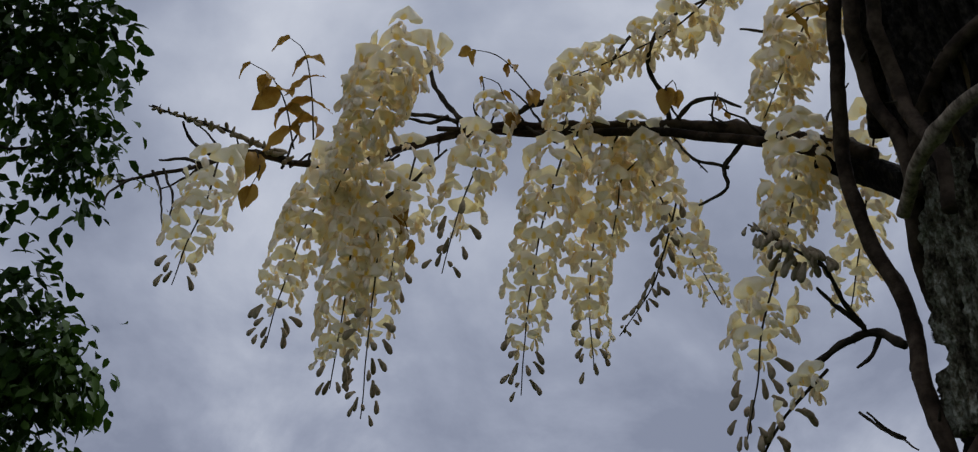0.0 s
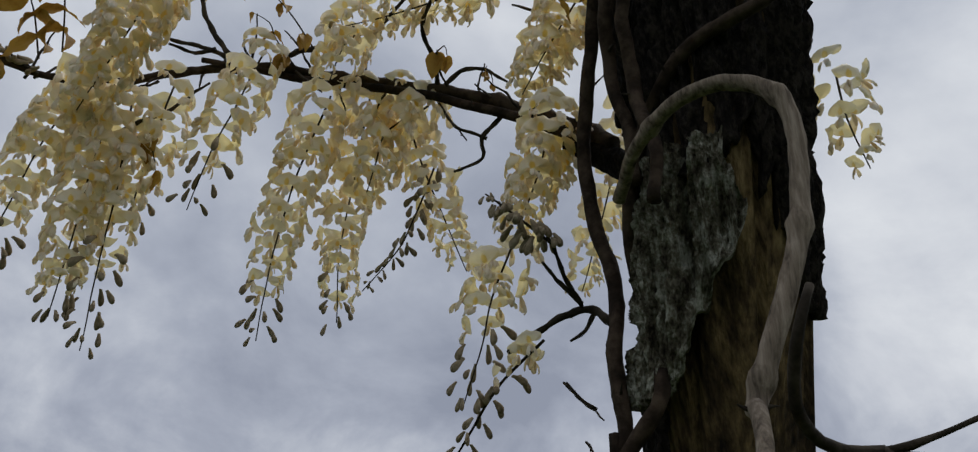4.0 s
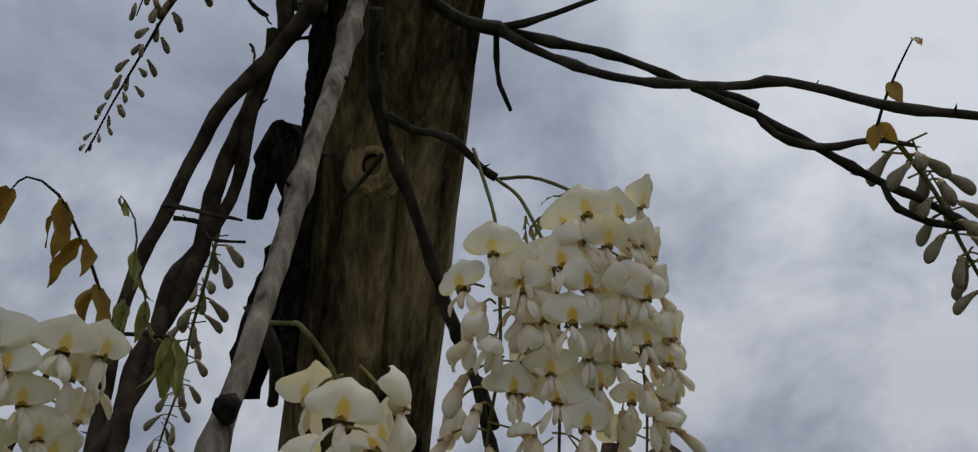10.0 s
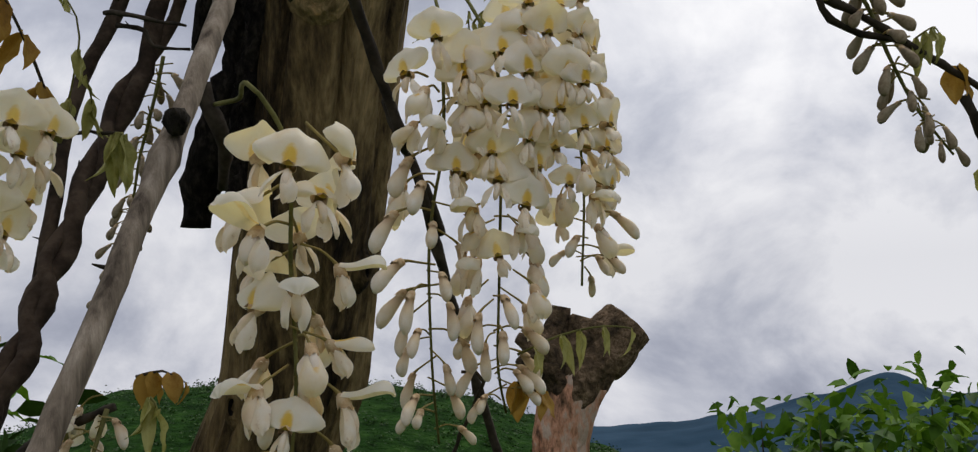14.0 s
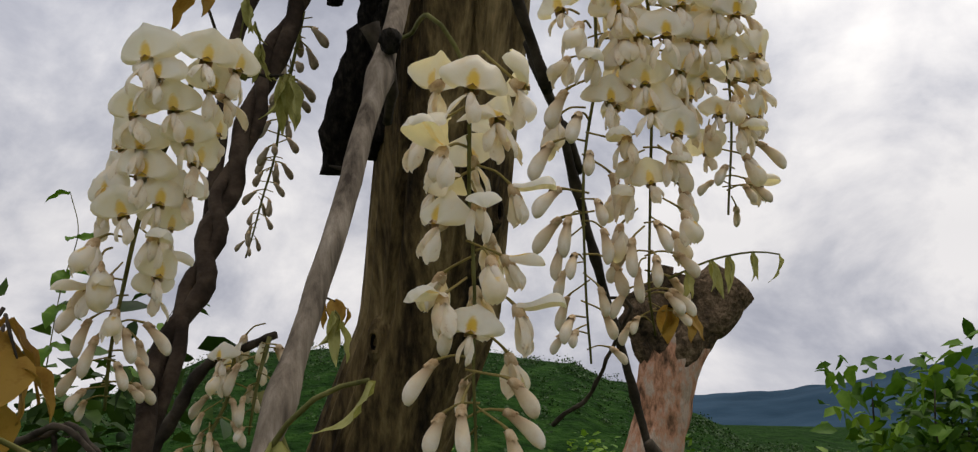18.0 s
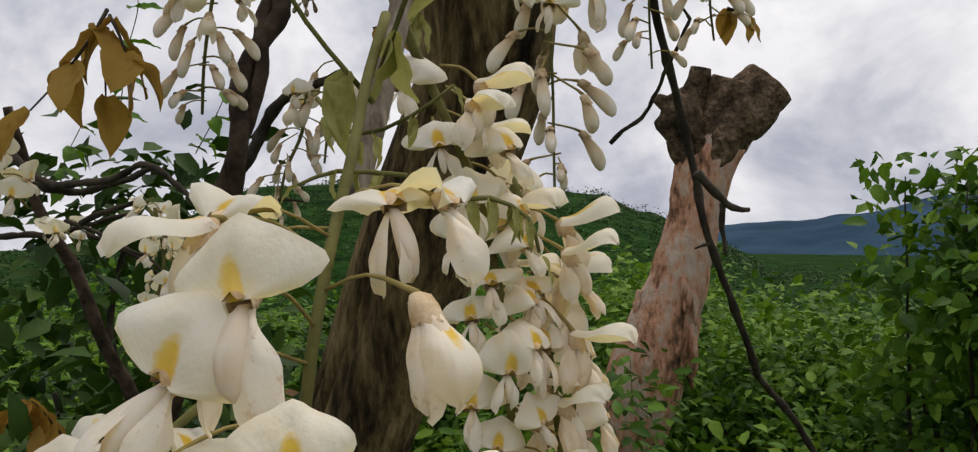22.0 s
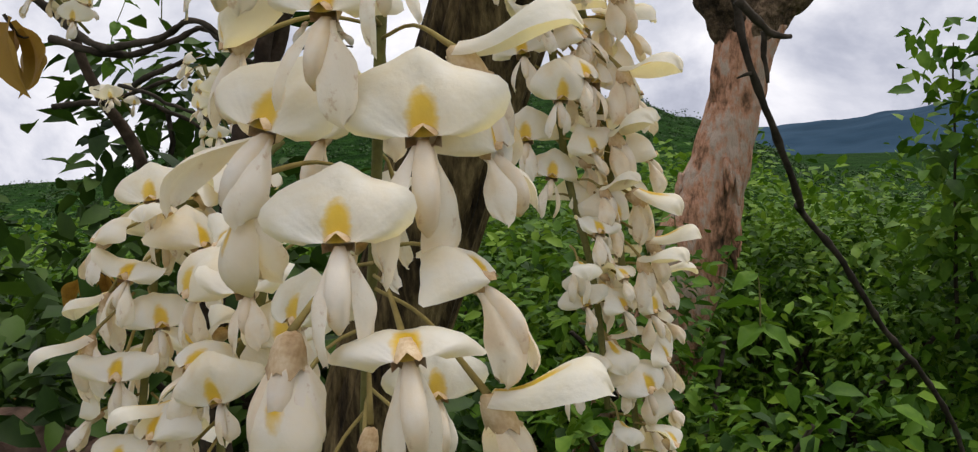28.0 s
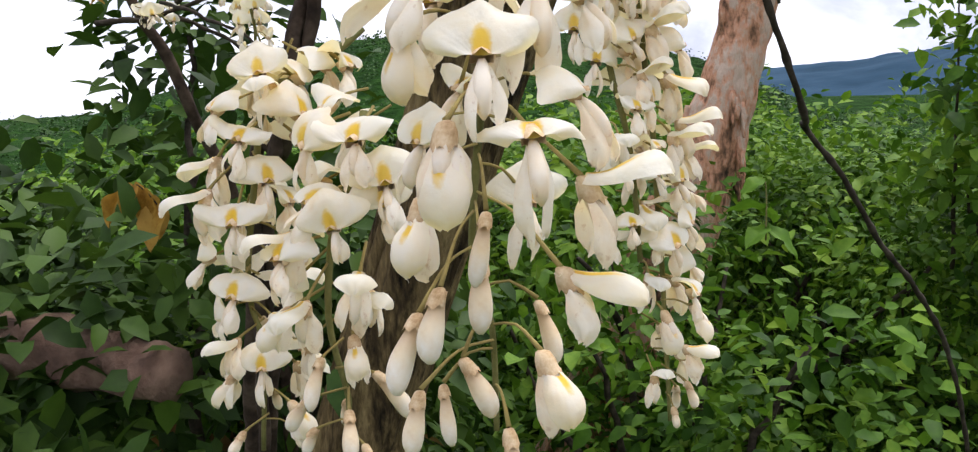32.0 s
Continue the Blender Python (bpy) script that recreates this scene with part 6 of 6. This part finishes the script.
NEAR_FLOWERS = [  # where the calyx sits, bearing it faces, petal form, size, nod, roll
    ((0.1295, 0.1383, 1.4028), 222, 8, 1.05, -6, -24), ((0.1388, 0.1356, 1.413), 222, 8, 1, 0, 10), ((0.1666, 0.1613, 1.4258), 278, 6, 1, 0, 6),
    ((0.1761, 0.161, 1.426), 318, 3, 0.95, 0, 0), ((0.1398, 0.1658, 1.4233), 195, 12, 0.95, -8, 0), ((0.1414, 0.1174, 1.3952), 255, 10, 0.72, 0, 0),
    ((0.1358, 0.1286, 1.3892), 235, 0, 0.95, 0, -4), ((0.1255, 0.1493, 1.3866), 180, 9, 1, 10, 0), ((0.1276, 0.1369, 1.3732), 228, 10, 1.15, -4, -16),
    ((0.1474, 0.1232, 1.3714), 254, 10, 1.2, 0, 0), ((0.1589, 0.1274, 1.3689), 312, 9, 0.9, 0, 6), ((0.1336, 0.1176, 1.3581), 250, 10, 1.02, 0, 0),
    ((0.1537, 0.1202, 1.3504), 332, 5, 0.95, -10, 0), ((0.1402, 0.1103, 1.3433), 255, 6, 1.05, 0, 4), ((0.1546, 0.1723, 1.3791), 300, 3, 0.85, 0, 0),
    ((0.142, 0.1742, 1.3716), 215, 10, 0.95, 0, 0), ((0.1412, 0.181, 1.4148), 205, 8, 0.95, 0, 0),
    ((0.1528, 0.16, 1.3593), 170, 12, 0.85, 0, 0), ((0.1337, 0.1614, 1.3392), 205, 10, 0.9, 0, 0),
    ((0.1458, 0.1682, 1.3509), 180, 3, 0.85, 0, -8), ((0.1557, 0.1518, 1.3249), 262, 10, 0.9, 0, 0),
]
r_near = random.Random(77)
near_pts, _ = curve_points(near_line, 0.002)


def near_stalk(q, ob):
    """The stalk from the rachis, a little higher up, out to the calyx."""
    q = V(q)
    k = min(range(len(near_pts)), key=lambda i: (near_pts[i] - q - V((0, 0, 0.009))).length)
    a = near_pts[k]
    mid = (a + q) / 2 + V((0, 0, 0.0035))
    st = part("pedicel", tube("pedicel", [a, mid, q + V((0, 0, 0.0012))], [0.00036, 0.00034, 0.0006], PEDICEL, step=0.003, segs=7, origin=near.location), near)


for q, az, form, size, nod, roll in NEAR_FLOWERS:
    flower(near, V(q) - near.location, az, size * 0.82, r_near, lean=form, nod=nod + r_near.uniform(-4, 4), roll=roll, detail=3)
    near_stalk(q, near)
for q, az, size, form, nod in [((0.1663, 0.1468, 1.4114), 292, 1.05, 2, -6), ((0.1561, 0.1337, 1.384), 332, 1.12, 3, -4), ((0.1241, 0.1358, 1.3656), 192, 0.95, 2, 26), ((0.1536, 0.1183, 1.3338), 336, 1, 3, 2), ((0.1267, 0.1188, 1.346), 236, 0.98, 0, 2), ((0.1498, 0.1207, 1.3156), 332, 1, 1, 0), ((0.1505, 0.1334, 1.2946), 290, 1, 2, -4), ((0.1266, 0.1367, 1.3299), 215, 0.95, 2, 6), ((0.1371, 0.1604, 1.423), 205, 1, 4, 0)]:
    half_open(near, V(q) - near.location, az, size * 0.9, r_near, form, nod)
    near_stalk(q, near)
for q, az, size, nod in [((0.1388, 0.1376, 1.316), 250, 1, -2), ((0.128, 0.1317, 1.3118), 205, 0.95, -6), ((0.1244, 0.1362, 1.3058), 200, 0.9, -14), ((0.1545, 0.1443, 1.3032), 300, 0.75, -4), ((0.1359, 0.1436, 1.2922), 300, 0.9, -14), ((0.1245, 0.1383, 1.2883), 225, 0.85, -4), ((0.1434, 0.136, 1.2774), 260, 0.9, -2), ((0.1404, 0.1374, 1.3257), 250, 0.8, -2), ((0.1333, 0.1506, 1.2845), 240, 0.7, -4)]:
    bud(near, V(q) - near.location, az, size, r_near, 0, nod, 3).scale = (size * 0.84, size * 0.84, size * 0.86)
    near_stalk(q, near)

# ---- leaves ----
GOLD, FRESH = "feathered leaf with amber-brown leaflets", "small folded young leaf, olive and hairy"
LEAVES = [
    ([(-0.234, 0.781, 2.317), (-0.242, 0.743, 2.351), (-0.256, 0.718, 2.367), (-0.277, 0.710, 2.377)], 9, 0.85, 0, 201, 35), ([(-0.212, 0.774, 2.325), (-0.213, 0.737, 2.360), (-0.219, 0.703, 2.388), (-0.235, 0.694, 2.400)], 9, 0.75, 0, 202, 35),
    ([(0.039, 0.751, 2.366), (0.012, 0.725, 2.384), (-0.012, 0.706, 2.392), (-0.039, 0.702, 2.396)], 6, 0.6, 0, 203, 60), ([(0.020, 0.771, 2.356), (-0.001, 0.749, 2.368), (-0.009, 0.724, 2.367), (-0.025, 0.720, 2.372)], 5, 0.5, 0, 204, 60),
    ([(-0.278, 0.788, 2.322), (-0.268, 0.785, 2.292), (-0.275, 0.789, 2.269)], 4, 0.8, 0, 205, 65), ([(-0.113, 0.802, 2.258), (-0.105, 0.806, 2.236), (-0.101, 0.816, 2.223)], 3, 0.8, 0, 206, 75), ([(0.165, 0.717, 2.350), (0.175, 0.705, 2.357), (0.179, 0.708, 2.346)], 3, 0.7, 0, 207, 75),
    ([(0.222, 0.714, 2.339), (0.229, 0.716, 2.337), (0.232, 0.721, 2.329)], 3, 0.4, 0, 208, 80), ([(0.260, 0.589, 2.324), (0.274, 0.576, 2.326), (0.291, 0.574, 2.329)], 4, 0.6, 0, 209, 50), ([(-0.429, 0.800, 2.283), (-0.443, 0.796, 2.288), (-0.453, 0.799, 2.283)], 6, 0.5, 1, 210, 50), ([(-0.408, 0.799, 2.285), (-0.398, 0.802, 2.281), (-0.387, 0.806, 2.277)], 4, 0.4, 1, 211, 40),
    ([(0.220, 0.544, 1.669), (0.205, 0.526, 1.696), (0.187, 0.511, 1.721), (0.172, 0.515, 1.729), (0.166, 0.520, 1.723)], 7, 0.72, 0, 212, 62), ([(0.225, 0.543, 1.666), (0.227, 0.523, 1.707), (0.221, 0.519, 1.722), (0.216, 0.519, 1.728)], 6, 0.6, 1, 213, 80), ([(0.237, 0.525, 1.667), (0.234, 0.521, 1.678), (0.231, 0.519, 1.686)], 5, 0.6, 1, 214, 80),
    ([(0.602, 0.369, 1.781), (0.602, 0.357, 1.802), (0.607, 0.348, 1.821), (0.603, 0.335, 1.829)], 5, 0.4, 0, 215, 55), ([(0.669, 0.353, 1.733), (0.676, 0.346, 1.739), (0.680, 0.345, 1.736)], 7, 0.7, 1, 216, 85), ([(0.693, 0.344, 1.717), (0.696, 0.344, 1.712), (0.697, 0.344, 1.709)], 3, 0.55, 0, 217, 80), ([(0.715, 0.342, 1.667), (0.712, 0.345, 1.660), (0.710, 0.348, 1.656)], 4, 0.7, 1, 218, 75), ([(0.721, 0.341, 1.656), (0.723, 0.342, 1.649), (0.724, 0.342, 1.646)], 4, 0.7, 1, 219, 85),
    ([(0.245, 0.508, 1.653), (0.247, 0.506, 1.654), (0.249, 0.505, 1.653)], 6, 0.85, 1, 220, 85), ([(0.270, 0.549, 1.535), (0.282, 0.542, 1.538), (0.293, 0.538, 1.532)], 8, 0.42, 0, 221, 80),
    ([(0.412, 0.396, 1.541), (0.430, 0.386, 1.550), (0.448, 0.377, 1.554), (0.460, 0.372, 1.553)], 9, 0.5, 1, 222, 65), ([(0.394, 0.404, 1.704), (0.397, 0.401, 1.709), (0.399, 0.399, 1.710)], 5, 0.28, 1, 240, 70), ([(0.394, 0.408, 1.712), (0.394, 0.409, 1.708), (0.395, 0.410, 1.704)], 4, 0.26, 1, 241, 85), ([(0.415, 0.397, 1.726), (0.410, 0.401, 1.723), (0.407, 0.403, 1.723)], 3, 0.25, 1, 242, 20), ([(0.372, 0.397, 1.691), (0.368, 0.400, 1.690), (0.365, 0.402, 1.689)], 3, 0.22, 1, 243, 20), ([(0.415, 0.401, 1.529), (0.423, 0.398, 1.526), (0.425, 0.397, 1.525)], 4, 0.38, 0, 223, 80),
    ([(0.123, 0.493, 1.523), (0.115, 0.484, 1.506), (0.103, 0.483, 1.488), (0.090, 0.482, 1.472)], 5, 0.72, 0, 224, 30), ([(0.124, 0.492, 1.520), (0.128, 0.480, 1.509), (0.132, 0.478, 1.497)], 4, 0.75, 0, 225, 45), ([(0.123, 0.503, 1.516), (0.122, 0.492, 1.496), (0.122, 0.492, 1.481)], 3, 0.8, 0, 226, 40), ([(0.047, 0.530, 1.440), (0.053, 0.527, 1.429), (0.058, 0.525, 1.428)], 5, 0.85, 0, 227, 60), ([(0.038, 0.523, 1.491), (0.044, 0.521, 1.482), (0.047, 0.520, 1.478)], 5, 0.8, 0, 228, 60), ([(0.080, 0.982, 1.214), (0.055, 0.992, 1.245), (0.038, 0.998, 1.236)], 9, 1.0, 0, 229, 75),
    ([(0.176, 0.202, 1.455), (0.182, 0.190, 1.478), (0.188, 0.178, 1.489), (0.194, 0.168, 1.492)], 5, 0.58, 3, 230, 82), ([(0.174, 0.200, 1.448), (0.160, 0.200, 1.464), (0.147, 0.192, 1.480), (0.137, 0.182, 1.485)], 4, 0.6, 3, 232, 80),
    ([(0.186, 0.185, 1.427), (0.193, 0.182, 1.428), (0.200, 0.179, 1.424), (0.202, 0.178, 1.417)], 11, 0.24, 1, 233, 60), ([(0.256, 0.425, 1.522), (0.258, 0.425, 1.520), (0.259, 0.425, 1.517)], 4, 0.6, 1, 234, 80),
    ([(0.168, 0.228, 1.452), (0.175, 0.220, 1.443), (0.186, 0.211, 1.447), (0.195, 0.208, 1.454)], 9, 0.26, 1, 235, 60), ([(0.182, 0.202, 1.433), (0.168, 0.207, 1.434), (0.160, 0.210, 1.431)], 7, 0.24, 1, 236, 40),
    ([(0.132, 0.982, 1.489), (0.140, 0.970, 1.572), (0.151, 0.948, 1.623), (0.142, 0.948, 1.661)], 9, 0.8, 2, 251, 8), ([(0.204, 0.973, 1.484), (0.222, 0.961, 1.520), (0.235, 0.952, 1.550), (0.246, 0.946, 1.568)], 7, 0.8, 2, 252, 10), ([(0.081, 0.977, 1.437), (0.085, 0.972, 1.472), (0.100, 0.961, 1.506)], 7, 0.8, 2, 253, 10),
    ([(0.457, 0.468, 1.234), (0.457, 0.468, 1.256), (0.457, 0.469, 1.271), (0.455, 0.469, 1.276)], 5, 0.75, 2, 254, 8), ([(0.596, 0.790, 1.243), (0.595, 0.791, 1.268), (0.594, 0.791, 1.283)], 5, 0.5, 2, 255, 5),
]
LEAF_LABELS = (GOLD, FRESH, "fresh green leafy shoot of the shrub", "young olive-green leaf with limp hanging leaflets")
for pts, count, size, kind, sd, droop in LEAVES:
    compound_leaf(pts, count, size, LEAF_LABELS[kind], kind, sd, droop if kind else droop * 0.8, spread=(75, 60, 50, 55)[kind], first=0.2)
